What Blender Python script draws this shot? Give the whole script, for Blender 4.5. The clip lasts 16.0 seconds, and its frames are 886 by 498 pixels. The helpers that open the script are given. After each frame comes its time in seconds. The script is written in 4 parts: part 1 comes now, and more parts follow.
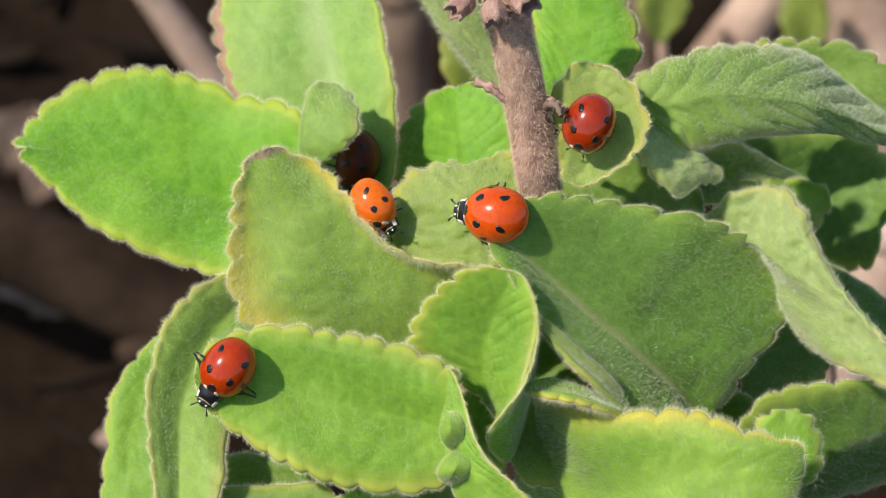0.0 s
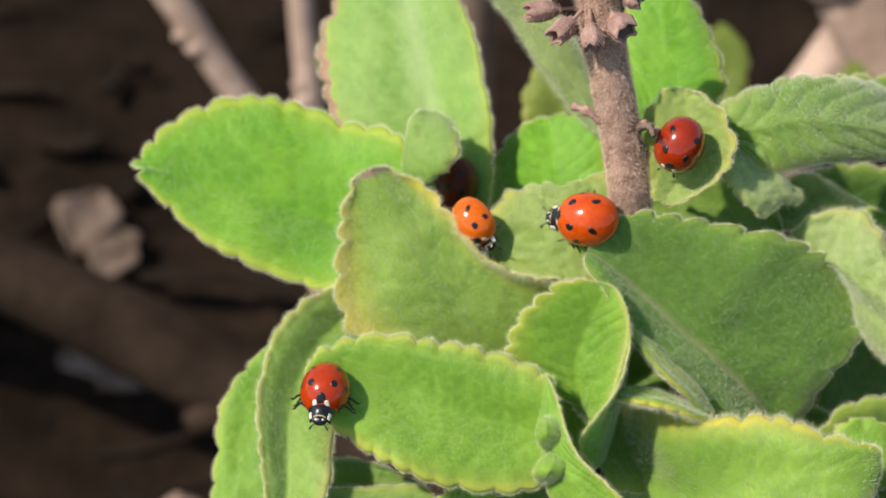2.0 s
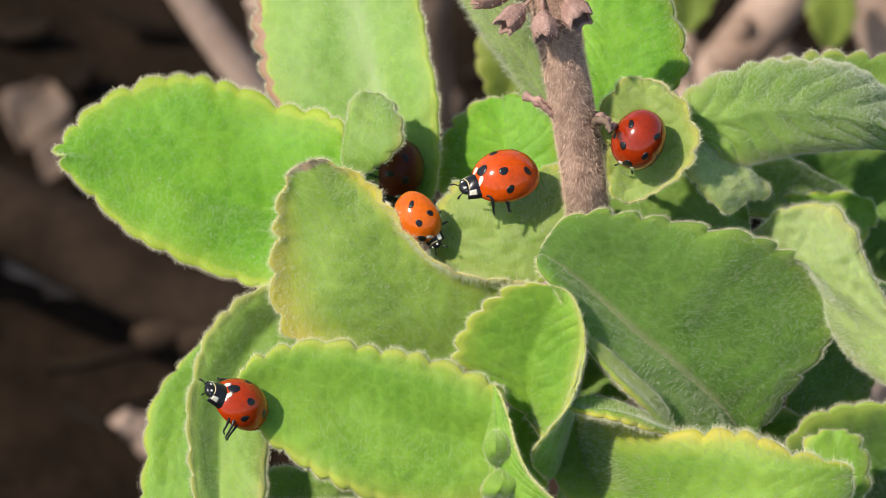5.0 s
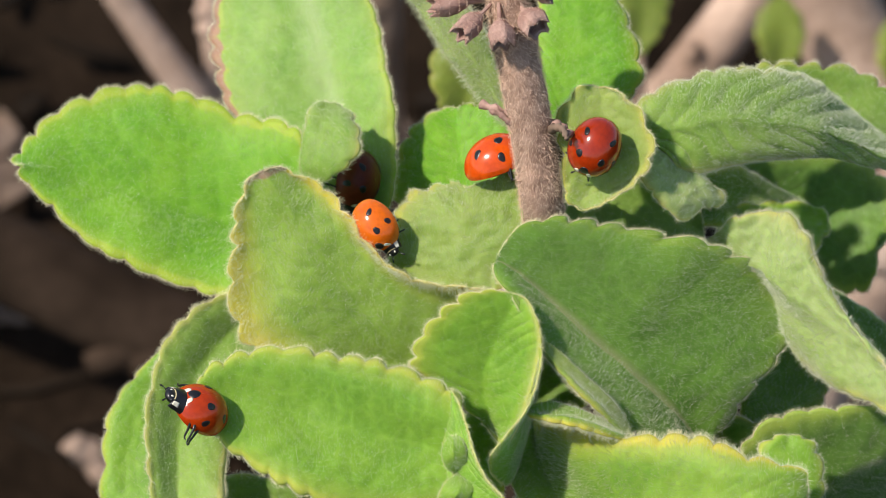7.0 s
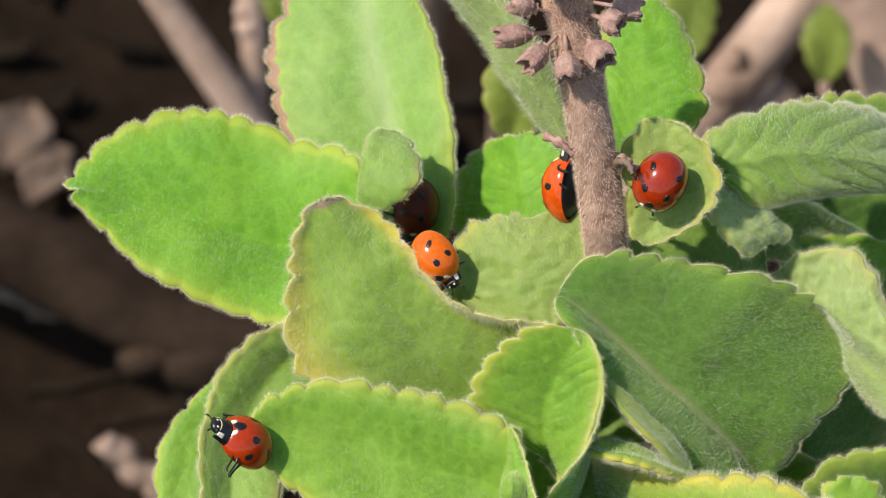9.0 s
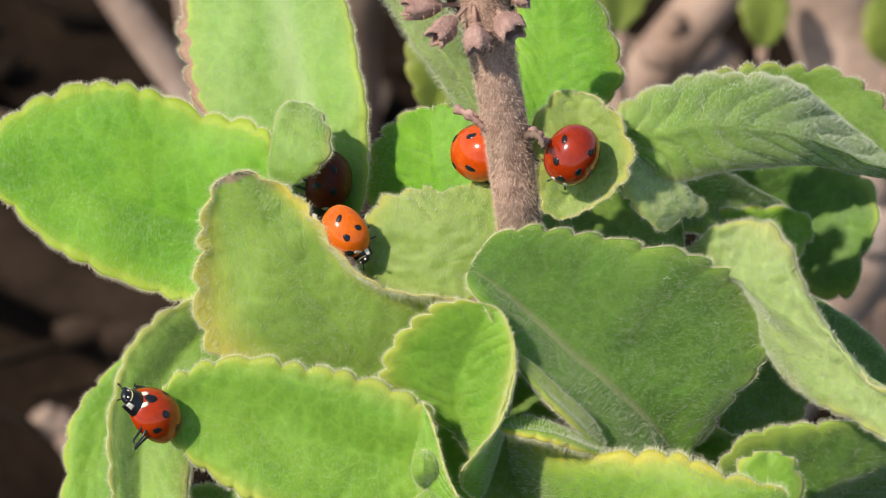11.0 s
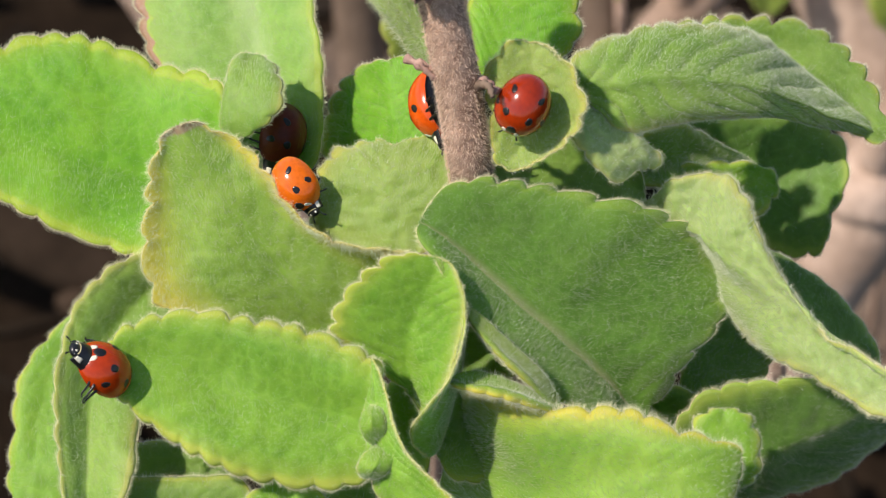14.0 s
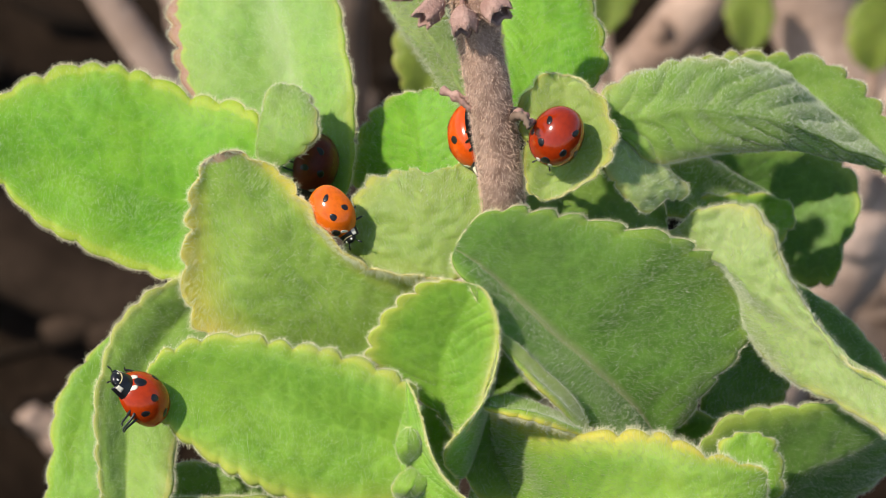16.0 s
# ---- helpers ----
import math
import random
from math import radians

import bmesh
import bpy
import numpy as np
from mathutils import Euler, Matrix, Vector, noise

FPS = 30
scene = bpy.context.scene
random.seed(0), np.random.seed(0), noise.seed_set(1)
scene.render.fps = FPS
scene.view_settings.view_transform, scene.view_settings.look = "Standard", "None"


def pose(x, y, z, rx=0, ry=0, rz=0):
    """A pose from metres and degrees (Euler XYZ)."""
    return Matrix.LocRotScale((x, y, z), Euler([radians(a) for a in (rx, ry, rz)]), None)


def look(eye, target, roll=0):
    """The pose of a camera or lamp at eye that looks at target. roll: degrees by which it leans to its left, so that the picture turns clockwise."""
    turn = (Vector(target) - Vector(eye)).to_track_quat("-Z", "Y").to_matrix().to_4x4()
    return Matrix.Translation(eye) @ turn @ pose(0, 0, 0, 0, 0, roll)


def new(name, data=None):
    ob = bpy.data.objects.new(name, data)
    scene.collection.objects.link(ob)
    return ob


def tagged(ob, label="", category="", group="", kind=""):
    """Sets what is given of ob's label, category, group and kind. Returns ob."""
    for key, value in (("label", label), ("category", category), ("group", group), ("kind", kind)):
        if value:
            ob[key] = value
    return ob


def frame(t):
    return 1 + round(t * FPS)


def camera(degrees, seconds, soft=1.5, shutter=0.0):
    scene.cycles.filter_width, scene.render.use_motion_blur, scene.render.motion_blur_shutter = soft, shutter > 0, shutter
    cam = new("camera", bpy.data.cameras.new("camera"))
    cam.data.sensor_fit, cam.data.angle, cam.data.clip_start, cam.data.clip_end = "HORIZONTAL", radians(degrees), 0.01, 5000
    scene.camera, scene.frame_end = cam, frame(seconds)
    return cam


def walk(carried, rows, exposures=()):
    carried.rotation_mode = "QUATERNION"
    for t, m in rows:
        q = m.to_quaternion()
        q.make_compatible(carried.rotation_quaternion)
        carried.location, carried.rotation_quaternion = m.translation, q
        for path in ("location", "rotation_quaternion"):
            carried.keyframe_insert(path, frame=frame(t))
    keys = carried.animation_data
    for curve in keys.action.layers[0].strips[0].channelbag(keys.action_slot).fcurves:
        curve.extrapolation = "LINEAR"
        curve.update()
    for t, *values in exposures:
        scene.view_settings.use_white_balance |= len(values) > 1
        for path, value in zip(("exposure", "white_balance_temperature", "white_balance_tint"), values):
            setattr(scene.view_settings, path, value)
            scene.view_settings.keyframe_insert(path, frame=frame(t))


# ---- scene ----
cam = camera(16, 16.0, soft=0.7)
PATH = [
    (0.0, pose(0.00000, -0.22348, 0.18752, 50.000, 0.000, -0.000)),
    (0.5, pose(0.00032, -0.23085, 0.18686, 51.044, -0.193, -0.065)),
    (1.0, pose(-0.00281, -0.23843, 0.18568, 51.897, -0.383, -0.065)),
    (1.5, pose(-0.00452, -0.24469, 0.18500, 52.343, -0.436, -0.097)),
    (2.0, pose(-0.00844, -0.24519, 0.18832, 52.740, -0.337, 0.484)),
    (2.5, pose(-0.00796, -0.24204, 0.18712, 52.576, -0.362, 0.463)),
    (3.0, pose(-0.00895, -0.23545, 0.18520, 51.496, -0.602, -0.059)),
    (3.5, pose(-0.01082, -0.22396, 0.18763, 50.239, -1.061, -0.297)),
    (4.0, pose(-0.00816, -0.22194, 0.18660, 49.889, -0.902, -0.335)),
    (4.2, pose(-0.00444, -0.21715, 0.18925, 49.077, -0.447, 0.195)),
    (6.5, pose(-0.00769, -0.21783, 0.19014, 49.355, -1.030, -0.404)),
    (7.0, pose(-0.00662, -0.22091, 0.18850, 49.927, -1.148, -0.688)),
    (7.5, pose(-0.00291, -0.22069, 0.18827, 50.121, -0.886, -0.421)),
    (8.0, pose(0.00028, -0.21763, 0.18921, 49.821, -0.405, -0.235)),
    (8.5, pose(-0.00254, -0.21858, 0.18753, 50.006, -0.486, 0.287)),
    (9.0, pose(-0.01117, -0.21364, 0.18984, 49.346, -1.586, -0.073)),
    (9.5, pose(-0.00660, -0.21144, 0.19080, 48.478, -1.729, -0.613)),
    (9.7, pose(-0.00480, -0.21511, 0.18868, 49.037, -1.826, -0.877)),
    (11.8, pose(-0.00604, -0.20712, 0.18857, 48.424, -1.259, -0.264)),
    (12.0, pose(-0.00132, -0.20695, 0.18813, 48.759, -0.628, 0.015)),
    (12.5, pose(0.00283, -0.20594, 0.18873, 48.012, -0.564, 0.059)),
    (13.0, pose(0.00574, -0.20709, 0.18442, 48.633, -0.507, 0.484)),
    (13.5, pose(0.00624, -0.20551, 0.18530, 47.717, -0.729, 0.122)),
    (14.0, pose(0.00486, -0.20906, 0.18293, 48.530, -1.001, 0.406)),
    (14.5, pose(0.00077, -0.20862, 0.18453, 48.727, -1.631, -0.094)),
    (15.0, pose(0.00241, -0.20991, 0.18685, 49.167, -1.081, 0.049)),
    (15.5, pose(-0.00310, -0.21747, 0.18488, 49.530, -1.895, -0.316)),
    (16.0, pose(-0.00560, -0.21518, 0.18703, 49.196, -2.284, -0.482)),
]

walk(cam, PATH)
# a long lens held close: what lies behind the shoot is out of focus
cam.data.dof.use_dof = True
cam.data.dof.focus_distance = 0.283
cam.data.dof.aperture_fstop = 46.0

# ---- light: clear day, high sun from behind the viewer's left shoulder ----
TILT = radians(50.0)                      # the shoot is seen from above: its own axes lean back by this
TURN = Matrix.Rotation(TILT, 3, "X")      # u across, v up the slope, w out of the slope -> world


def at(p):
    """Plant coordinates in millimetres to a place in the world."""
    return TURN @ Vector(p) * 0.001


SUN_WAY = (TURN @ Vector((-0.58, 0.42, 0.70))).normalized()
world = bpy.data.worlds.new("sky")
scene.world = world
world.use_nodes = True
sky = world.node_tree.nodes.new("ShaderNodeTexSky")
sky.sky_type = "NISHITA"
sky.sun_disc = False
sky.sun_elevation = math.asin(SUN_WAY.z)
sky.sun_rotation = math.atan2(SUN_WAY.x, SUN_WAY.y)
world.node_tree.links.new(sky.outputs[0], world.node_tree.nodes["Background"].inputs[0])
world.node_tree.nodes["Background"].inputs[1].default_value = 0.15
sun = new("sun", bpy.data.lights.new("sun", "SUN"))
sun.data.energy = 5.15
sun.data.angle = radians(1.0)
sun.data.color = (1.0, 0.895, 0.81)
sun.matrix_world = look(SUN_WAY * 3, (0, 0, 0))
scene.view_settings.exposure = 0.0


# ---- materials ----
def material(name):
    m = bpy.data.materials.new(name)
    m.use_nodes = True
    nt = m.node_tree
    return m, nt, nt.nodes, nt.links, nt.nodes["Principled BSDF"]


def noise_node(nt, scale, detail=3.0, rough=0.55, coord="Object"):
    tc = nt.nodes.new("ShaderNodeTexCoord")
    n = nt.nodes.new("ShaderNodeTexNoise")
    n.inputs["Scale"].default_value = scale
    n.inputs["Detail"].default_value = detail
    n.inputs["Roughness"].default_value = rough
    nt.links.new(tc.outputs[coord], n.inputs["Vector"])
    return n.outputs["Fac"]


def ramp(nt, fac, stops):
    r = nt.nodes.new("ShaderNodeValToRGB")
    while len(r.color_ramp.elements) < len(stops):
        r.color_ramp.elements.new(0.5)
    for e, (p, c) in zip(r.color_ramp.elements, stops):
        e.position, e.color = p, (*c, 1)
    nt.links.new(fac, r.inputs["Fac"])
    return r.outputs["Color"]


def mix(nt, fac, a, b, blend="MIX"):
    m = nt.nodes.new("ShaderNodeMix")
    m.data_type, m.blend_type = "RGBA", blend
    for sock, v in ((m.inputs[0], fac), (m.inputs[6], a), (m.inputs[7], b)):
        if hasattr(v, "is_output"):
            nt.links.new(v, sock)
        else:
            sock.default_value = v if isinstance(v, (int, float)) else (*v, 1)
    return m.outputs[2]


def bump(nt, bsdf, height, strength, distance):
    b = nt.nodes.new("ShaderNodeBump")
    b.inputs["Strength"].default_value = strength
    b.inputs["Distance"].default_value = distance
    nt.links.new(height, b.inputs["Height"])
    nt.links.new(b.outputs[0], bsdf.inputs["Normal"])


def leaf_material(name, green, deep, rim, rim_from=0.86, through_light=0.3, dry=None, dry_tip=False, rib_colour=None, rib_wide=0.045, dry_from=0.51):
    """Felted leaf: mottled green, paler along the veins, a yellow margin, light shining through."""
    m, nt, nodes, links, bsdf = material(name)
    uv = nodes.new("ShaderNodeUVMap")
    uv.uv_map = "blade"
    sep = nodes.new("ShaderNodeSeparateXYZ")
    links.new(uv.outputs[0], sep.inputs[0])
    big = noise_node(nt, 160.0, 3.0)
    fine = noise_node(nt, 1500.0, 4.0, 0.65)
    colour = mix(nt, ramp(nt, big, [(0.35, (0, 0, 0)), (0.68, (1, 1, 1))]), deep, green)
    colour = mix(nt, ramp(nt, fine, [(0.35, (0, 0, 0)), (0.8, (0.28, 0.28, 0.28))]), colour, [min(1, c * 1.5 + 0.03) for c in green])
    mid = noise_node(nt, 520.0, 4.0, 0.6)
    colour = mix(nt, ramp(nt, mid, [(0.35, (0.3, 0.3, 0.3)), (0.62, (0, 0, 0))]), colour, [c * 0.75 for c in deep])
    net = nodes.new("ShaderNodeTexVoronoi")
    net.feature = "DISTANCE_TO_EDGE"
    net.inputs["Scale"].default_value = 620.0
    spot = nodes.new("ShaderNodeTexCoord")
    links.new(spot.outputs["Object"], net.inputs["Vector"])
    colour = mix(nt, ramp(nt, net.outputs["Distance"], [(0.0, (0.16, 0.16, 0.16)), (0.12, (0, 0, 0))]), colour, [min(1, c * 1.4 + 0.04) for c in green])
    # margin: distance from the rib, roughened by noise
    add = nodes.new("ShaderNodeMath")
    add.operation = "MULTIPLY_ADD"
    links.new(big, add.inputs[0])
    add.inputs[1].default_value = 0.16
    links.new(sep.outputs[1], add.inputs[2])
    edge = ramp(nt, add.outputs[0], [(rim_from - 0.16, (0, 0, 0)), (rim_from + 0.04, (0.3, 0.3, 0.3)), (min(rim_from + 0.2, 1.0), (0.9, 0.9, 0.9))])
    colour = mix(nt, edge, colour, rim)
    if dry:
        # withered brown teeth along one margin (its places are shifted by two), or a withered tip
        worn = nodes.new("ShaderNodeMath")
        worn.operation = "MULTIPLY_ADD"
        links.new(noise_node(nt, 260.0, 3.0), worn.inputs[0])
        worn.inputs[1].default_value = 0.40 if not dry_tip else 0.06
        links.new(sep.outputs[0 if dry_tip else 1], worn.inputs[2])
        limit = nodes.new("ShaderNodeMath")
        limit.operation = "SUBTRACT"
        links.new(worn.outputs[0], limit.inputs[0])
        limit.inputs[1].default_value = 0.66 if not dry_tip else dry_from
        mask = ramp(nt, limit.outputs[0], [(0.495, (0, 0, 0)), (0.505, (1, 1, 1))])
        if not dry_tip:
            one_side = nodes.new("ShaderNodeMath")
            one_side.operation = "GREATER_THAN"
            links.new(sep.outputs[0], one_side.inputs[0])
            one_side.inputs[1].default_value = 1.5
            mask = mix(nt, one_side.outputs[0], (0, 0, 0), mask)
        colour = mix(nt, mask, colour, dry)
    # the pale midrib
    rib = ramp(nt, sep.outputs[1], [(0.0, (0.6, 0.6, 0.6) if rib_colour else (0.10, 0.10, 0.10)), (rib_wide, (0, 0, 0))])
    colour = mix(nt, rib, colour, rib_colour or [min(1, c * 1.3 + 0.05) for c in green])
    links.new(colour, bsdf.inputs["Base Color"])
    bsdf.inputs["Roughness"].default_value = 0.55
    bsdf.inputs["Specular IOR Level"].default_value = 0.3
    bsdf.inputs["Sheen Weight"].default_value = 0.45
    bsdf.inputs["Subsurface Weight"].default_value = 0.3
    bsdf.inputs["Subsurface Radius"].default_value = (0.6, 1.0, 0.25)
    bsdf.inputs["Subsurface Scale"].default_value = 0.0008
    bsdf.inputs["Sheen Roughness"].default_value = 0.4
    # quilted surface between the small veins
    cells = nodes.new("ShaderNodeTexVoronoi")
    cells.feature = "SMOOTH_F1"
    cells.inputs["Scale"].default_value = 620.0
    tc = nodes.new("ShaderNodeTexCoord")
    links.new(tc.outputs["Object"], cells.inputs["Vector"])
    relief = nodes.new("ShaderNodeMath")
    relief.operation = "MULTIPLY_ADD"
    links.new(cells.outputs["Distance"], relief.inputs[0])
    relief.inputs[1].default_value = -1.2
    links.new(fine, relief.inputs[2])
    bump(nt, bsdf, relief.outputs[0], 0.4, 0.0002)
    tr = nodes.new("ShaderNodeBsdfTranslucent")
    links.new(mix(nt, 1.0, colour, (0.9, 1.0, 0.45), "MULTIPLY"), tr.inputs[0])
    ms = nodes.new("ShaderNodeMixShader")
    ms.inputs[0].default_value = through_light
    links.new(bsdf.outputs[0], ms.inputs[1])
    links.new(tr.outputs[0], ms.inputs[2])
    links.new(ms.outputs[0], nodes["Material Output"].inputs[0])
    return m


def plain_material(name, low, high, scale, rough=0.6, bump_mm=0.1, spec=0.4, coat=0.0):
    m, nt, nodes, links, bsdf = material(name)
    a = noise_node(nt, scale, 4.0)
    b = noise_node(nt, scale * 7, 3.0)
    c = ramp(nt, a, [(0.32, low), (0.7, high)])
    c = mix(nt, ramp(nt, b, [(0.4, (0, 0, 0)), (0.8, (0.5, 0.5, 0.5))]), c, [x * 0.6 for x in low])
    links.new(c, bsdf.inputs["Base Color"])
    bsdf.inputs["Roughness"].default_value = rough
    bsdf.inputs["Specular IOR Level"].default_value = spec
    bsdf.inputs["Coat Weight"].default_value = coat
    bsdf.inputs["Coat Roughness"].default_value = 0.08
    bump(nt, bsdf, b, 0.6, bump_mm * 0.001)
    return m


GREEN = leaf_material("leaf_green", (0.27, 0.475, 0.045), (0.155, 0.335, 0.02), (0.52, 0.58, 0.09), 0.88)
RIBBED = leaf_material("leaf_dark_pale_rib", (0.195, 0.37, 0.05), (0.115, 0.255, 0.027), (0.27, 0.42, 0.06), 0.95, rib_colour=(0.46, 0.42, 0.24), rib_wide=0.06)
# darkened green: the shade on three leaves is put into this colour
SHADE_GREEN = leaf_material("leaf_green_shade_tinted", (0.16, 0.30, 0.045), (0.09, 0.19, 0.025), (0.36, 0.47, 0.08), 0.86)
DEEP = leaf_material("leaf_deep_green", (0.26, 0.41, 0.07), (0.17, 0.30, 0.045), (0.432, 0.50, 0.09), 0.92, 0.4)
PALE = leaf_material("leaf_pale_green", (0.43, 0.53, 0.20), (0.30, 0.42, 0.11), (0.55, 0.57, 0.16), 0.90)
YOUNG = leaf_material("leaf_young_yellow_green", (0.37, 0.47, 0.11), (0.25, 0.37, 0.06), (0.52, 0.52, 0.11), 0.90)
DOWNY = leaf_material("leaf_downy_green", (0.34, 0.45, 0.10), (0.22, 0.34, 0.05), (0.54, 0.54, 0.10), 0.86)
YELLOW = leaf_material("leaf_yellowing", (0.3, 0.48, 0.055), (0.17, 0.34, 0.028), (0.66, 0.6, 0.08), 0.87)
SILVER = leaf_material("leaf_silvery_green", (0.31, 0.46, 0.09), (0.19, 0.34, 0.045), (0.497, 0.52, 0.14), 0.92)
TIPPED = leaf_material("leaf_yellowing_brown_tip", (0.31, 0.46, 0.07), (0.2, 0.35, 0.04), (0.76, 0.64, 0.09), 0.785, dry=(0.40, 0.27, 0.19), dry_tip=True, dry_from=0.495)
FAR = leaf_material("leaf_far_olive", (0.26, 0.33, 0.05), (0.16, 0.22, 0.03), (0.36, 0.38, 0.08), 0.95)
TOOTHED = leaf_material("leaf_brown_toothed", (0.32, 0.5, 0.11), (0.22, 0.41, 0.065), (0.44, 0.57, 0.10), 0.95, dry=(0.486, 0.3, 0.2), rib_colour=(0.46, 0.60, 0.26), rib_wide=0.28)
BRIGHT = leaf_material("leaf_bright_green", (0.265, 0.53, 0.035), (0.155, 0.4, 0.018), (0.46, 0.58, 0.06), 0.92, 0.35)


def hair_material(name, colour, rough):
    """Fine clear hairs: light passes through them from behind."""
    m, nt, nodes, links, bsdf = material(name)
    bsdf.inputs["Base Color"].default_value = (*colour, 1)
    bsdf.inputs["Roughness"].default_value = rough
    tr = nodes.new("ShaderNodeBsdfTranslucent")
    tr.inputs[0].default_value = (*colour, 1)
    ms = nodes.new("ShaderNodeMixShader")
    ms.inputs[0].default_value = 0.45
    links.new(bsdf.outputs[0], ms.inputs[1])
    links.new(tr.outputs[0], ms.inputs[2])
    links.new(ms.outputs[0], nodes["Material Output"].inputs[0])
    return m


HAIR = hair_material("leaf_hair", (0.76, 0.80, 0.58), 0.25)
GLINT = hair_material("bristle_hair", (0.97, 0.97, 0.90), 0.15)
FRINGE = hair_material("fringe_hair", (0.99, 0.95, 0.66), 0.3)
STEM_HAIR = hair_material("stem_hair", (0.86, 0.67, 0.52), 0.4)
BARK = plain_material("young_bark", (0.26, 0.165, 0.115), (0.56, 0.39, 0.285), 900.0, 0.85, 0.35)
HUSK = plain_material("dry_husk", (0.27, 0.155, 0.12), (0.52, 0.35, 0.28), 500.0, 0.85, 0.25)
SHELL = plain_material("red_shell", (0.33, 0.027, 0.002), (0.46, 0.045, 0.003), 350.0, 0.18, 0.01, 0.35, 0.25)
ORANGE = plain_material("red_orange_shell", (0.52, 0.058, 0.003), (0.67, 0.09, 0.004), 350.0, 0.18, 0.01, 0.35, 0.25)
AMBER = plain_material("amber_shell", (0.58, 0.105, 0.004), (0.73, 0.15, 0.006), 350.0, 0.18, 0.01, 0.35, 0.25)
CRIMSON = plain_material("crimson_shell", (0.25, 0.020, 0.002), (0.38, 0.034, 0.003), 350.0, 0.16, 0.01, 0.4, 0.4)
# red darkened and dulled: the half-hidden ladybird's shade is painted in
SHADED_RED = plain_material("red_shell_shade_tinted", (0.10, 0.018, 0.006), (0.15, 0.026, 0.008), 350.0, 0.4, 0.01, 0.25, 0.0)
BLACK = plain_material("black_chitin", (0.006, 0.006, 0.007), (0.014, 0.014, 0.016), 400.0, 0.3, 0.02, 0.5)
WHITE = plain_material("ivory_patch", (0.70, 0.66, 0.50), (0.82, 0.79, 0.66), 600.0, 0.4, 0.02)
CREAM = plain_material("cream_edge", (0.50, 0.42, 0.20), (0.62, 0.53, 0.28), 600.0, 0.4, 0.02)
WOOD = plain_material("weathered_wood", (0.31, 0.215, 0.155), (0.60, 0.45, 0.35), 60.0, 0.85, 0.6, 0.15)
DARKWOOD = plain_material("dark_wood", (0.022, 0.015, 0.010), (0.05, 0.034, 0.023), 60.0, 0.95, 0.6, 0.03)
# near-black soil: shade over the ground is put into the colour
SHADED_SOIL = plain_material("soil", (0.008, 0.0056, 0.0036), (0.030, 0.020, 0.0128), 40.0, 0.97, 2.0, 0.02)
DRYLEAF = plain_material("dry_leaf", (0.12, 0.085, 0.06), (0.25, 0.18, 0.13), 80.0, 0.8, 0.3, 0.15)

LITTER, nt, nodes, links, bsdf = material("litter_bits")
geo = nodes.new("ShaderNodeNewGeometry")
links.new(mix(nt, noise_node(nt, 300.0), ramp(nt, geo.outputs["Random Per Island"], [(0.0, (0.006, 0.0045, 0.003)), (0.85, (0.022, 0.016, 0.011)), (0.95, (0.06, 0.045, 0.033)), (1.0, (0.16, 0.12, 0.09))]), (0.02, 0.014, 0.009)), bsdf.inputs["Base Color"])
bsdf.inputs["Specular IOR Level"].default_value = 0.05
bsdf.inputs["Roughness"].default_value = 0.85


# ---- builders ----
def finish(name, verts, faces, mat, parent=None, label="", smooth=True):
    me = bpy.data.meshes.new(name)
    me.from_pydata(verts, [], faces)
    me.materials.append(mat)
    if smooth:
        me.polygons.foreach_set("use_smooth", [True] * len(me.polygons))
    ob = new(name, me)
    if parent:
        ob.parent = parent
    if label:
        tagged(ob, label)
    return ob


def tube(path, radii, sides=10, cap=True):
    """Rings along a list of places; returns verts and faces."""
    verts, faces = [], []
    side = Vector((0, 0, 1))
    n = len(path)
    for i, p in enumerate(path):
        way = (path[min(i + 1, n - 1)] - path[max(i - 1, 0)]).normalized()
        a = side - way * side.dot(way)
        if a.length < 0.1:
            a = Vector((1, 0, 0)) - way * way.x
        a.normalize()
        side = a
        b = way.cross(a)
        for k in range(sides):
            w = math.tau * k / sides
            verts.append(p + (a * math.cos(w) + b * math.sin(w)) * radii[i])
    for i in range(n - 1):
        for k in range(sides):
            q = (k + 1) % sides
            faces.append((i * sides + k, i * sides + q, (i + 1) * sides + q, (i + 1) * sides + k))
    if cap:
        faces.append(tuple(range(sides))[::-1])
        faces.append(tuple((n - 1) * sides + k for k in range(sides)))
    return verts, faces


def spline(points, steps):
    """A smooth line through the points."""
    pts = [Vector(p) for p in points]
    pts = [pts[0] * 2 - pts[1]] + pts + [pts[-1] * 2 - pts[-2]]
    out = []
    for i in range(1, len(pts) - 2):
        a, b, c, d = pts[i - 1:i + 3]
        for k in range(steps):
            t = k / steps
            out.append(0.5 * (2 * b + (c - a) * t + (2 * a - 5 * b + 4 * c - d) * t * t + (3 * b - a - 3 * c + d) * t ** 3))
    out.append(pts[-2])
    return out


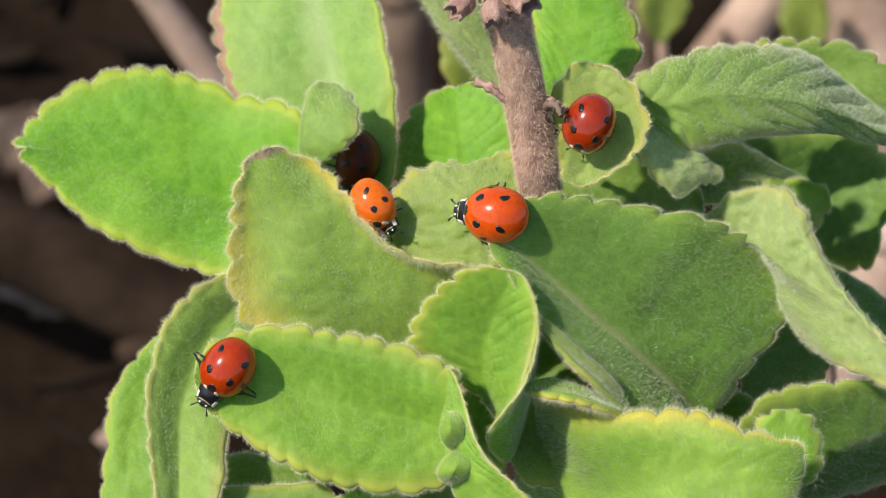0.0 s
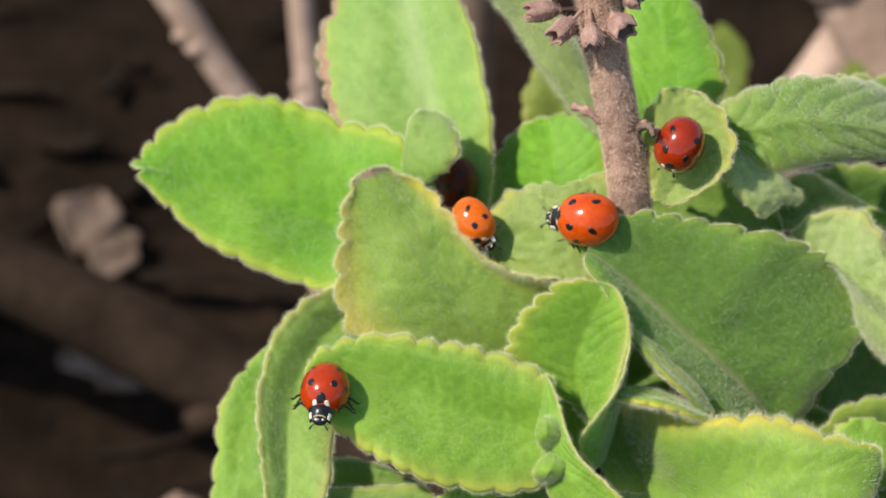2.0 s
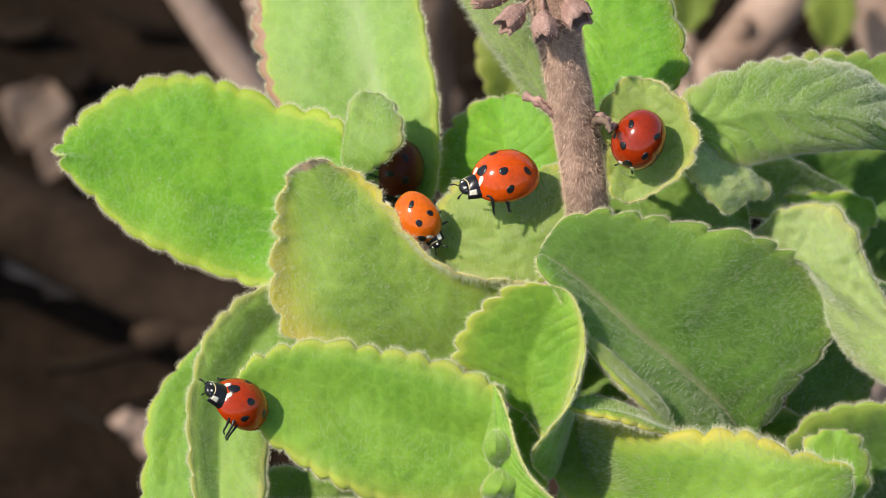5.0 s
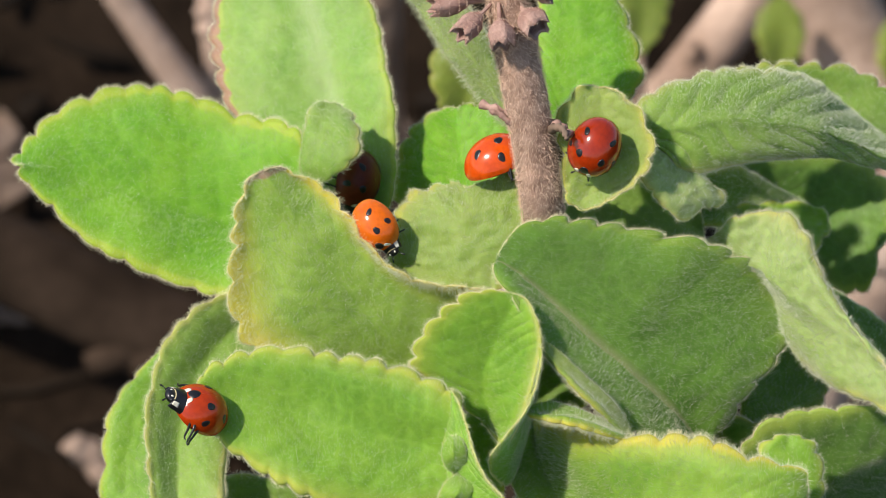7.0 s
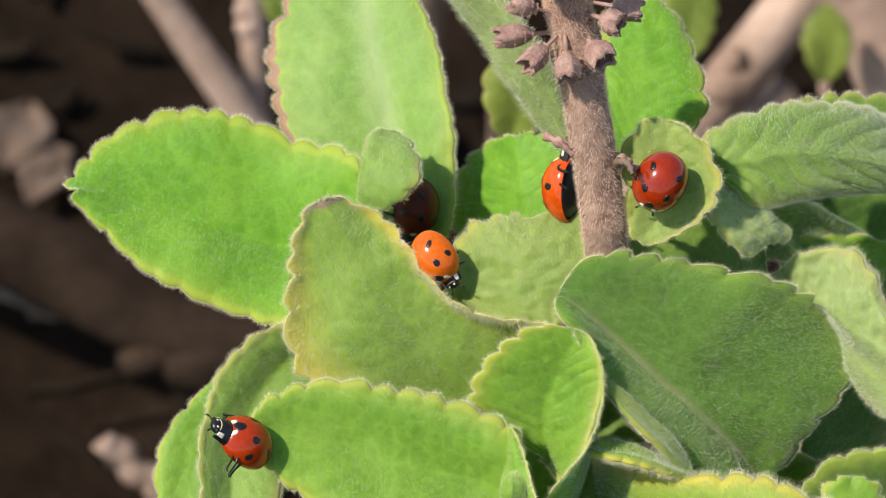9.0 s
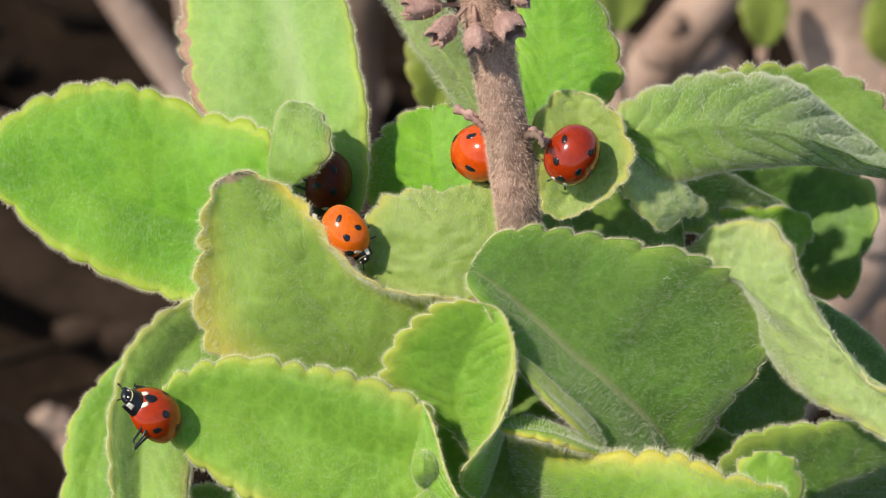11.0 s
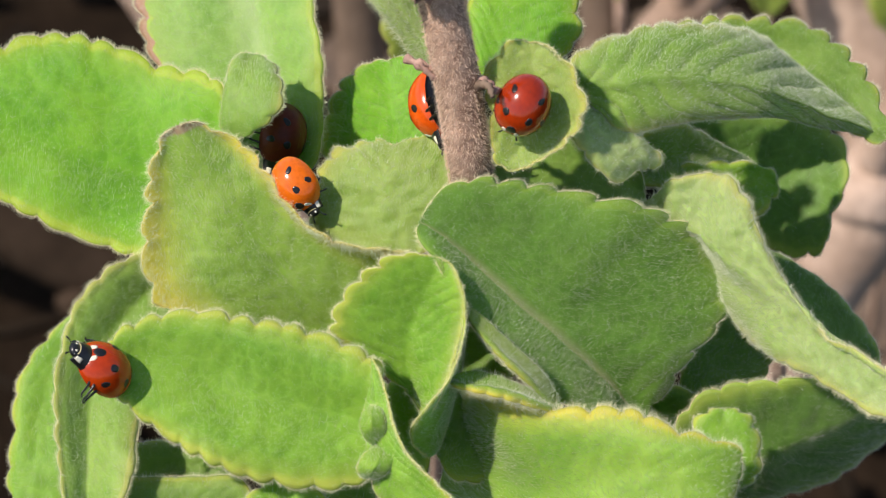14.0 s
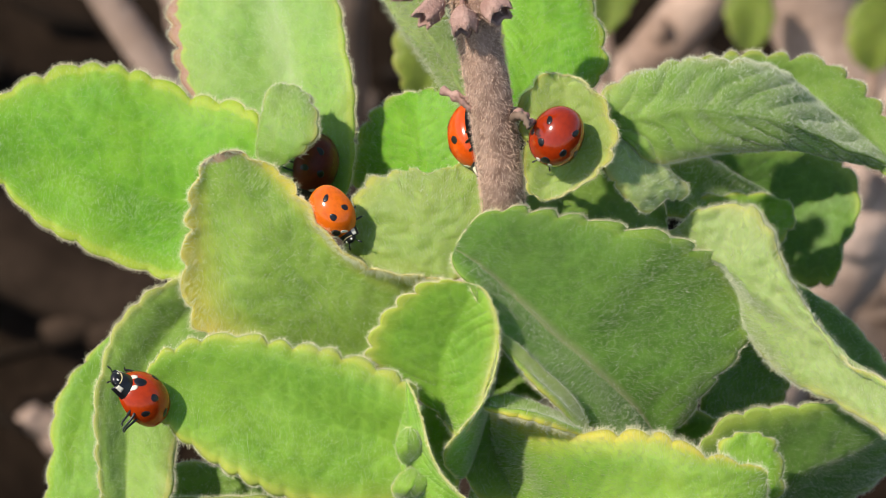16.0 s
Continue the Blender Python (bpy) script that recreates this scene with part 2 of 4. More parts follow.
def hairs(name, roots, normals, lengths, mat, parent, width=0.028, spread=0.45, seed=1, lean=(0, 0, 0)):
    """Fine hairs, each one slim tapering blade."""
    rng = np.random.default_rng(seed)
    n = len(roots)
    roots, normals = np.asarray(roots), np.asarray(normals)
    way = normals + np.array(lean) + rng.normal(0, spread, (n, 3))
    way /= np.linalg.norm(way, axis=1)[:, None]
    side = np.cross(way, rng.normal(0, 1, (n, 3)))
    side /= np.linalg.norm(side, axis=1)[:, None] + 1e-9
    w = width * 0.0005
    v = np.empty((n, 3, 3), np.float32)
    v[:, 0], v[:, 1] = roots - side * w, roots + side * w
    v[:, 2] = roots + way * np.asarray(lengths)[:, None]
    me = bpy.data.meshes.new(name)
    me.vertices.add(3 * n)
    me.vertices.foreach_set("co", v.ravel())
    me.loops.add(3 * n)
    me.loops.foreach_set("vertex_index", np.arange(3 * n, dtype=np.int32))
    me.polygons.add(n)
    me.polygons.foreach_set("loop_start", np.arange(0, 3 * n, 3, dtype=np.int32))
    me.update(calc_edges=True)
    me.materials.append(mat)
    ob = new(name, me)
    ob.parent = parent
    tagged(ob, kind="stuff")
    return ob


plant = tagged(new("leafy_shoot"), "felted green shrub shoot with scalloped leaves on a brown stem", "plant")
LEAF_SEED = [10]


def leaf(rib, left, right, mat, label="", teeth=2.9, bite=(0.75, 0.75), dome=(0.5, 0.5), crinkle=0.16, veins=0.13, rim=(0.12, 0.12), fuzz=60.0, hair=0.36, thick=0.2, width=0.012, owner=None, pillow=0.09):
    """A scalloped leaf. rib: base, middle and tip of the midrib; left and right: places on the margin from base to tip,
    all in plant millimetres. bite: depth of the scallops; dome: bulge of each half; rim: lift of the margin."""
    LEAF_SEED[0] += 1
    seed = LEAF_SEED[0]
    rng = np.random.default_rng(seed)
    rows, half = 156, 18
    b, m, t = (np.array(p, float) for p in rib)
    c = 2 * m - (b + t) / 2
    th = np.linspace(0.0, math.pi, rows)
    s = (1 - np.cos(th)) / 2
    S = s[:, None]
    line = b * (1 - S) ** 2 + c * 2 * S * (1 - S) + t * S ** 2
    tang = np.gradient(line, axis=0)
    tang /= np.linalg.norm(tang, axis=1)[:, None] + 1e-9
    sides = []
    for pts in (left, right):
        n = len(pts)
        key = np.arange(1, n + 1) / (n + 1) * math.pi
        sk = ((1 - np.cos(key)) / 2)[:, None]
        off = np.array(pts, float) - (b * (1 - sk) ** 2 + c * 2 * sk * (1 - sk) + t * sk ** 2)
        waves = np.arange(1, n + 1)
        co = np.linalg.solve(np.sin(np.outer(key, waves)), off)
        sides.append(np.sin(np.outer(th, waves)) @ co)
    grid = np.empty((rows, 2 * half + 1, 3))
    tt = np.linspace(0, 1, half + 1) ** 0.85
    reachest = max(np.linalg.norm(o, axis=1).max() for o in sides)
    veins = veins * min(1.0, reachest / 7.0) ** 2
    for k, off in enumerate(sides):
        margin = line + off
        run = np.r_[0, np.cumsum(np.linalg.norm(np.diff(margin, axis=0), axis=1))]
        count = max(3, round(run[-1] / teeth))
        wob = 0.14 * np.sin(run * 0.45 + seed) + 0.06 * np.sin(run * 1.1 + seed * 2)
        lobe = np.abs(np.sin(np.pi * (run / run[-1] * count + wob))) ** 0.7
        deep = 1.05 * bite[k] * (0.85 + 0.25 * np.sin(run * 0.8 + seed)) * np.minimum(1, np.sin(th) * 4)
        length = np.linalg.norm(off, axis=1) + 1e-6
        cut = 1 - np.minimum(0.5, deep * (1 - lobe) / np.maximum(length, 0.8))
        out = np.cross(tang, off) * (1 if k == 0 else -1)
        out /= np.linalg.norm(out, axis=1)[:, None] + 1e-9
        if out[rows // 2] @ np.array((0, 0, 1.0)) < 0:
            out = -out
        for i, u in enumerate(tt):
            reach = u * (1 - (1 - cut) * u ** 4)
            p = line + off * reach[:, None]
            lift = dome[k] * 6.75 * u * u * (1 - u) * np.sin(th)
            lift = lift + rim[k] * max(0, (u - 0.75) / 0.25) ** 2
            # each tooth is a small pillow, the notches between them dip
            lift = lift + pillow * (lobe - 0.5) * max(0, 1 - abs(u - 0.92) / 0.15) * np.sin(th) - 0.35 * pillow * max(0, (u - 0.9) / 0.1)
            vein = np.abs(((s * 9 - u * 2.2 + 0.14 * np.sin(u * 6 + s * 11 + seed)) % 1) - 0.5) * 2
            lift = lift - veins * (vein ** 4) * np.sin(th) * min(1, 4 * u) * (1 - u ** 4)
            col = half - i if k == 0 else half + i
            grid[:, col] = p + out * lift[:, None]
    flat = grid.reshape(-1, 3)
    for i in range(len(flat)):
        v = Vector(flat[i]) * 0.28 + Vector((seed * 3.1, 0, 0))
        flat[i] += np.array(noise.noise_vector(v)) * crinkle + np.array(noise.noise_vector(v * 4.0)) * crinkle * 0.35 + np.array(noise.noise_vector(v * 0.45)) * 0.7
    turn = np.array(TURN)
    flat = flat @ turn.T * 0.001
    cols = 2 * half + 1
    faces = [(r * cols + q, r * cols + q + 1, (r + 1) * cols + q + 1, (r + 1) * cols + q) for r in range(rows - 1) for q in range(cols - 1)]
    ob = finish("leaf", flat.tolist(), faces, mat, owner or plant, label)
    me = ob.data
    uvs = np.stack([np.repeat(s, cols) + np.tile(np.r_[np.full(half, 2.0 if mat == TOOTHED else 0.0), np.zeros(half + 1)], rows), np.tile(np.abs(np.r_[-tt[::-1], tt[1:]]), rows)], 1)
    layer = me.uv_layers.new(name="blade")
    vi = np.empty(len(me.loops), int)
    me.loops.foreach_get("vertex_index", vi)
    layer.data.foreach_set("uv", uvs[vi].ravel())
    mod = ob.modifiers.new("thickness", "SOLIDIFY")
    mod.thickness, mod.offset = thick * 0.001, 0.0
    # felt of fine hairs on the upper face and a fringe round the margin
    if fuzz:
        g = flat.reshape(rows, cols, 3)
        du, dv = np.gradient(g, axis=0), np.gradient(g, axis=1)
        nrm = np.cross(dv, du)
        area = np.linalg.norm(nrm, axis=2)
        nrm /= area[..., None] + 1e-15
        toward = TURN @ Vector((0, 0, 1))
        nrm *= np.where((nrm @ np.array(toward)) < 0, -1, 1)[..., None]
        total = area.sum() * 1e6
        n = int(min(34000, total * fuzz))
        pick = rng.choice(rows * cols, n, p=(area / area.sum()).ravel())
        jit = du.reshape(-1, 3)[pick] * rng.uniform(-0.5, 0.5, (n, 1)) + dv.reshape(-1, 3)[pick] * rng.uniform(-0.5, 0.5, (n, 1))
        roots = flat[pick] + jit + nrm.reshape(-1, 3)[pick] * thick * 0.0004
        normals = nrm.reshape(-1, 3)[pick]
        fringe, fn = [], []
        for col, inner in ((0, 2), (cols - 1, cols - 3)):
            run = np.linalg.norm(np.diff(g[:, col], axis=0), axis=1)
            k = int(run.sum() * 1000 * 75)
            idx = rng.choice(rows - 1, k, p=run / run.sum())
            f = rng.uniform(0, 1, (k, 1))
            fringe.append(g[idx, col] * (1 - f) + g[idx + 1, col] * f)
            o = g[idx, col] - g[idx, inner]
            fn.append(o / (np.linalg.norm(o, axis=1)[:, None] + 1e-9) + nrm[idx, col] * rng.uniform(-0.6, 1.0, (k, 1)))
        lean = TURN @ Vector((0.1, 0.4, 0.0))
        hairs("felt", roots, normals, rng.uniform(0.35, 1.1, n) * hair * 0.001, HAIR, ob, width=width * 1.6, spread=0.13, seed=seed, lean=lean)
        # a few stouter bristles that glint, and the fringe
        few = int(min(6500, n, total * 15.0))
        hairs("bristle", roots[:few], normals[:few], rng.uniform(0.35, 0.75, few) ** 1.6 * hair * 0.0008, GLINT, ob, width=0.034, spread=0.14, seed=seed + 50, lean=lean)
        roots = np.concatenate(fringe)
        normals = np.concatenate(fn) + rng.normal(0, 0.35, (len(roots), 3))
        hairs("fringe", roots, normals, rng.uniform(0.4, 1.2, len(roots)) * max(hair, 0.45) * 0.0012, FRINGE, ob, width=0.026, spread=0.25, seed=seed + 90, lean=lean * 0.4)
    return ob


# ---- the shoot's leaves, front to back ----
leaf([(1.4, -17.0, 3.5), (-10.0, -13.9, 3.0), (-22.8, -11.4, 4.0)], [(2.0, -13.6, 3.8), (0.1, -10.3, 3.5), (-8.2, -7.7, 2.6), (-15.2, -7.3, 2.5), (-20.6, -8.1, 3.5)], [(1.1, -20.3, 4.5), (-2.5, -22.2, 4.5), (-10.0, -21.6, 5.0), (-16.3, -18.5, 4.5), (-20.6, -15.3, 4.0)], GREEN, "broad green leaf with yellow scalloped margin", dome=(0.9, 0.7), teeth=2.5, bite=(0.85, 0.7))
leaf([(-1.3, -10.0, -3.0), (-9.7, -0.5, -1.0), (-16.7, 8.6, 0.5)], [(-7.6, -10.5, -2.0), (-14.4, -9.4, -0.6), (-19.2, -5.4, -0.4), (-20.0, 1.1, -0.6), (-19.0, 6.5, -0.2)], [(3.9, -2.1, 1.0), (-0.3, -1.3, 1.6), (-6.0, 1.1, 1.8), (-9.6, 6.2, 0.6), (-13.5, 8.9, 0.0)], TIPPED, "yellowing green leaf with a browned tip", dome=(-0.8, -0.5), fuzz=170, rim=(0.1, 0.25), bite=(1.0, 0.7), width=0.016, pillow=0.25, hair=0.6)
leaf([(4.4, -14.7, 0.0), (3.9, -8.8, 2.2), (6.7, -1.9, 5.0)], [(2.7, -13.5, 0.3), (-0.7, -10.9, 1.2), (-3.4, -7.7, 2.2), (-1.0, -3.7, 4.0), (3.4, -1.7, 5.0)], [(5.5, -15.5, 4.0), (6.9, -12.8, 5.5), (8.1, -8.9, 6.0), (8.3, -5.3, 6.2), (7.7, -2.8, 5.5)], GREEN, "small pointed leaf folded along its middle", teeth=2.2, bite=(0.9, 0.1), dome=(0.1, -0.3), rim=(0.1, 0.3))
leaf([(24.0, -16.4, -5.0), (15.2, -7.5, 0.0), (4.3, 1.1, 5.0)], [(25.6, -15.8, -5.5), (29.0, -11.0, -5.0), (32.4, -5.8, -4.0), (30.9, -1.1, -2.0), (24.9, 2.4, 1.0), (15.8, 4.7, 3.0), (8.0, 5.1, 4.5)], [(20.9, -16.0, -2.0), (15.9, -13.7, 2.0), (9.6, -7.7, 4.0), (6.0, -3.0, 5.0), (4.3, -0.7, 5.0)], RIBBED, "large dark green felted leaf with a pale midrib", fuzz=80, hair=0.36, bite=(1.25, 0.3), teeth=3.2, width=0.014, crinkle=0.2)
leaf([(17.3, -15.0, 3.0), (13.3, -11.3, 4.8), (8.5, -6.6, 5.0)], [(16.0, -12.9, 2.5), (14.3, -11.2, 3.5), (12.1, -9.1, 4.0), (10.2, -7.5, 4.5)], [(15.1, -13.6, 4.0), (13.2, -12.0, 5.3), (11.1, -10.0, 5.3), (9.5, -8.2, 5.0)], DOWNY, "rolled pale leaf margin", bite=(0.15, 0.2), teeth=1.8, dome=(0.3, 0.3), rim=(0, 0), veins=0.0, fuzz=140, hair=0.5)
leaf([(16.8, -15.2, 3.5), (12.2, -13.3, 4.5), (7.4, -12.4, 4.0)], [(16.2, -14.6, 1.5), (13.3, -13.3, 2.0), (10.4, -12.0, 2.5), (8.3, -11.7, 3.5)], [(15.5, -15.2, 5.0), (12.9, -14.2, 6.0), (10.1, -13.4, 5.5), (8.0, -12.9, 4.5)], YELLOW, "rolled pale leaf margin", bite=(0.2, 0.35), teeth=1.9, rim=(0, 0), veins=0.0, fuzz=100, hair=0.6)
leaf([(24.7, 3.2, -4.0), (33.2, -3.1, 2.5), (47.4, -13.4, 9.0)], [(26.5, 5.0, -1.0), (30.4, 5.7, 0.0), (34.3, 1.4, 2.0), (37.6, -6.1, 5.0), (43.0, -9.9, 8.0)], [(25.6, 1.6, -7.0), (30.8, -1.6, -7.0), (32.8, -7.4, -4.0), (37.6, -11.1, 3.0), (43.5, -14.4, 8.0)], PALE, "pale yellow-green crinkled leaf", crinkle=0.5, veins=0.1, bite=(0.5, 0.2), dome=(0.6, 0.5), fuzz=110, hair=0.55)
# shade from the paler leaf is painted here as a darker green
leaf([(35.7, -1.6, -12.0), (40.6, -6.8, -12.0), (46.3, -12.9, -10.0)], [(38.7, -1.9, -14.0), (43.1, -5.2, -14.0), (46.6, -9.2, -12.0)], [(36.4, -6.2, -11.0), (39.9, -10.5, -11.0), (44.1, -13.5, -10.0)], SHADE_GREEN, "green leaf behind a paler one, shade put into its colour", bite=(0.3, 0.4), fuzz=40)
leaf([(18.2, 12.8, 2.0), (30.3, 14.1, 1.5), (46.8, 8.8, -12.0)], [(17.6, 16.0, 2.0), (22.8, 18.0, 0.0), (31.5, 18.9, -4.0), (38.4, 16.4, -10.0), (43.2, 11.6, -11.5)], [(20.6, 9.9, 2.0), (23.4, 9.0, 1.5), (31.1, 10.6, -1.0), (39.0, 10.7, -7.0), (43.6, 9.5, -10.5)], SILVER, "arching green leaf with deep corrugated veins", veins=0.5, dome=(0.8, 0.8), bite=(0.7, 0.1), fuzz=100, width=0.014)
leaf([(25.5, 14.9, -14.0), (37.1, 17.2, -14.0), (46.9, 9.6, -11.0)], [(28.0, 19.8, -13.0), (39.6, 19.7, -14.0), (46.4, 14.0, -12.0)], [(28.2, 13.4, -14.0), (36.1, 14.1, -14.0), (42.7, 10.5, -12.0)], DEEP, bite=(1.3, 0.6), teeth=2.7)
leaf([(12.6, 5.4, 4.8), (13.9, 10.3, 4.4), (13.6, 16.5, 4.4)], [(11.4, 6.2, 4.6), (10.5, 7.8, 4.6), (10.1, 11.3, 4.6), (10.1, 14.1, 4.6), (11.7, 16.2, 4.6)], [(14.6, 5.9, 5.5), (17.2, 7.6, 6.4), (18.8, 10.5, 6.6), (17.5, 13.8, 6.2), (15.7, 15.9, 5.4)], YOUNG, "pale curled young leaf", dome=(0.2, -0.3), crinkle=0.4, bite=(0.6, 0.7), fuzz=110, hair=0.42)
leaf([(23.2, 5.5, 2.0), (20.5, 9.4, 3.0), (16.9, 15.4, -2.0)], [(25.8, 7.2, 0.0), (22.5, 10.0, 0.0), (18.7, 13.8, -2.0)], [(21.0, 5.0, 3.0), (18.1, 8.3, 4.0), (16.4, 12.5, 2.0)], PALE, "pale crumpled young leaf", veins=0.1, crinkle=0.7, bite=(0.6, 0.5), fuzz=90)
leaf([(3.6, 3.3, -10.0), (2.0, 9.3, -11.0), (0.9, 15.4, -12.0)], [(0.3, 3.4, -15.0), (-4.0, 5.1, -18.0), (-4.6, 9.8, -18.0), (-2.9, 13.6, -17.0), (-0.7, 15.2, -14.0)], [(6.3, 3.3, -9.0), (8.4, 5.4, -9.0), (7.6, 10.9, -10.0), (6.4, 14.4, -11.0), (3.2, 15.6, -12.0)], BRIGHT, bite=(0.9, 1.0), teeth=2.5)
leaf([(0.8, -3.1, -1.0), (0.8, 2.1, 0.0), (2.4, 8.0, -2.0)], [(-2.3, -2.6, -2.0), (-5.0, -0.5, -3.0), (-5.2, 4.0, -3.0), (-2.9, 6.8, -3.0), (0.2, 7.8, -3.0)], [(3.4, -2.6, 1.0), (6.6, -0.5, 1.0), (9.2, 3.7, 1.0), (8.7, 8.1, -1.0), (5.7, 9.0, -2.0)], DOWNY, "pale downy young leaf", crinkle=0.55, fuzz=140, veins=0.06, bite=(1.0, 1.0), teeth=2.4)
leaf([(-11.4, 8.5, -5.5), (-11.7, 12.0, -4.8), (-10.7, 15.8, -8.0)], [(-13.0, 9.0, -6.0), (-13.3, 11.0, -6.5), (-13.2, 13.4, -7.0), (-12.5, 15.2, -8.0)], [(-9.8, 9.2, -4.5), (-8.2, 10.9, -4.0), (-8.0, 13.1, -5.0), (-9.0, 15.2, -7.5)], SILVER, "pale lobe of a leaf, folded forward", bite=(0.1, 0.6), teeth=2.0, veins=0.0, fuzz=90)
leaf([(-12.1, 3.3, -10.0), (-25.2, 6.0, -11.0), (-39.6, 9.6, -8.0)], [(-12.7, 9.6, -8.0), (-15.6, 13.9, -9.0), (-24.4, 16.5, -12.0), (-33.7, 16.8, -12.0), (-40.0, 11.8, -10.0)], [(-16.1, -2.1, -4.0), (-20.2, -2.7, -5.0), (-25.8, -1.3, -6.0), (-32.9, 2.3, -7.0), (-39.1, 7.4, -8.0)], BRIGHT, "broad bright green leaf with scalloped margin", bite=(0.85, 0.5))
leaf([(-7.9, 4.2, -13.0), (-10.7, 17.7, -16.0), (-15.4, 36.0, -22.0)], [(-14.5, 7.7, -14.0), (-22.5, 19.8, -19.0), (-20.0, 30.4, -22.0)], [(-4.2, 8.2, -12.0), (-5.0, 18.6, -13.0), (-9.1, 30.7, -19.0)], TOOTHED, "tall green leaf with dry brown teeth on one margin", bite=(0.9, 0.3))
leaf([(6.5, 13.5, -8.0), (1.4, 21.6, -7.0), (-7.2, 31.0, -6.0)], [(3.5, 16.2, -9.5), (-0.7, 22.1, -8.5), (-5.6, 28.9, -8.0)], [(5.7, 18.3, -8.0), (3.0, 23.6, -6.5), (-2.9, 29.9, -6.0)], PALE, "narrow pale hairy leaf behind the stem", bite=(0.2, 0.2), fuzz=140, hair=0.9, width=0.016)
leaf([(10.8, 12.9, -7.0), (12.7, 20.4, -8.0), (12.2, 29.1, -9.5)], [(8.9, 17.2, -8.0), (8.4, 22.6, -9.0), (9.4, 26.9, -10.0)], [(16.7, 15.6, -7.0), (19.0, 19.9, -8.0), (16.4, 25.9, -10.0)], BRIGHT)
leaf([(7.3, -21.8, -9.0), (19.8, -21.9, 6.0), (32.1, -18.3, 9.0)], [(8.6, -13.3, -6.0), (13.0, -13.9, 2.0), (19.8, -14.5, 6.0), (25.7, -15.2, 8.0), (30.6, -16.9, 9.0)], [(7.8, -27.9, -8.0), (12.3, -31.8, 0.0), (21.3, -30.7, 6.0), (28.5, -26.6, 8.0), (31.7, -22.3, 8.0)], YELLOW, "green leaf with bright yellow scalloped margin", bite=(0.8, 0.6), dome=(0.8, 0.8), fuzz=80, hair=0.65, width=0.013)
# the shade on its lower half is given as an overall darker green
leaf([(30.2, -21.9, -5.0), (39.0, -18.0, -3.0), (50.1, -12.2, -3.0)], [(27.7, -16.6, -2.0), (30.1, -13.3, -1.0), (34.5, -12.4, 0.0), (40.5, -11.7, 0.0), (46.7, -11.2, -1.0)], [(32.7, -23.9, -9.0), (38.2, -24.0, -11.0), (43.8, -21.5, -11.0), (47.8, -17.7, -10.0), (49.8, -14.6, -7.0)], SHADE_GREEN, "green leaf darkened for shade, with a downy upper margin", fuzz=40, hair=0.4)
leaf([(31.6, -22.5, 3.0), (31.6, -18.5, 4.5), (31.6, -15.0, 4.0)], [(29.4, -21.6, 2.5), (28.4, -19.3, 4.0), (28.3, -17.1, 4.0), (29.2, -15.5, 4.0), (30.6, -14.9, 4.0)], [(33.5, -21.8, 2.5), (34.6, -20.1, 4.0), (34.9, -17.7, 4.0), (34.2, -15.8, 4.0), (32.8, -15.0, 4.0)], GREEN, "small round green leaf", teeth=2.0, bite=(0.7, 0.7), veins=0.1)
leaf([(-16.8, -3.1, -6.0), (-24.0, -13.2, -3.0), (-23.5, -28.9, 3.0)], [(-18.8, -2.0, -5.0), (-23.3, -3.6, -4.0), (-27.2, -10.5, -2.0), (-27.6, -18.7, 1.0), (-25.8, -26.3, 3.0)], [(-16.2, -5.3, -6.0), (-17.7, -10.5, -4.0), (-20.2, -16.7, -1.0), (-20.5, -21.8, 2.0), (-21.9, -26.8, 4.0)], SILVER, "drooping green leaf with a thick pale margin", rim=(0.5, 0.1), bite=(0.5, 0.3), pillow=0.3, fuzz=70, hair=0.3)
leaf([(-24.4, -6.4, -8.0), (-29.0, -17.0, -6.0), (-29.8, -29.5, -3.0)], [(-29.3, -10.7, -8.0), (-32.2, -17.9, -7.0), (-31.6, -26.0, -5.0)], [(-24.4, -11.2, -8.0), (-25.8, -17.0, -6.0), (-26.2, -25.9, -4.0)], GREEN)
leaf([(-22.5, -25.5, 0.0), (-17.0, -25.5, 0.0), (-10.2, -24.9, 1.0)], [(-21.5, -22.3, -1.0), (-16.6, -21.9, -1.0), (-11.5, -22.1, 0.0)], [(-21.3, -29.9, 1.0), (-16.9, -29.8, 2.0), (-11.8, -28.7, 2.0)], DEEP, bite=(0.1, 0.3))
leaf([(-22.3, -23.5, -5.0), (-17.3, -21.5, -5.0), (-11.1, -22.3, -4.0)], [(-21.2, -19.9, -6.0), (-17.3, -19.3, -6.0), (-12.8, -20.9, -5.0)], [(-21.1, -24.6, -4.0), (-17.2, -24.0, -4.0), (-12.8, -23.4, -4.0)], DEEP, bite=(0.4, 0.3))
leaf([(0.4, -10.8, 4.0), (2.3, -18.3, 7.0), (8.2, -28.8, 9.0)], [(0.1, -13.4, 3.5), (0.6, -20.1, 4.0), (4.4, -26.6, 6.0)], [(3.1, -16.5, 7.5), (6.1, -20.6, 9.0), (8.7, -24.3, 9.0)], GREEN, "green leaf with a pale toothed margin", bite=(0.2, 0.8), teeth=2.0, dome=(0.2, 0.2), rim=(0, 0.3))
leaf([(-7.7, -30.8, 3.0), (-6.6, -26.5, 3.0), (-7.2, -21.6, 2.0)], [(-11.5, -28.1, 3.0), (-11.2, -25.4, 3.0), (-9.6, -22.7, 2.0)], [(-2.3, -29.1, 3.0), (-1.7, -25.9, 3.0), (-3.9, -22.4, 2.0)], GREEN)
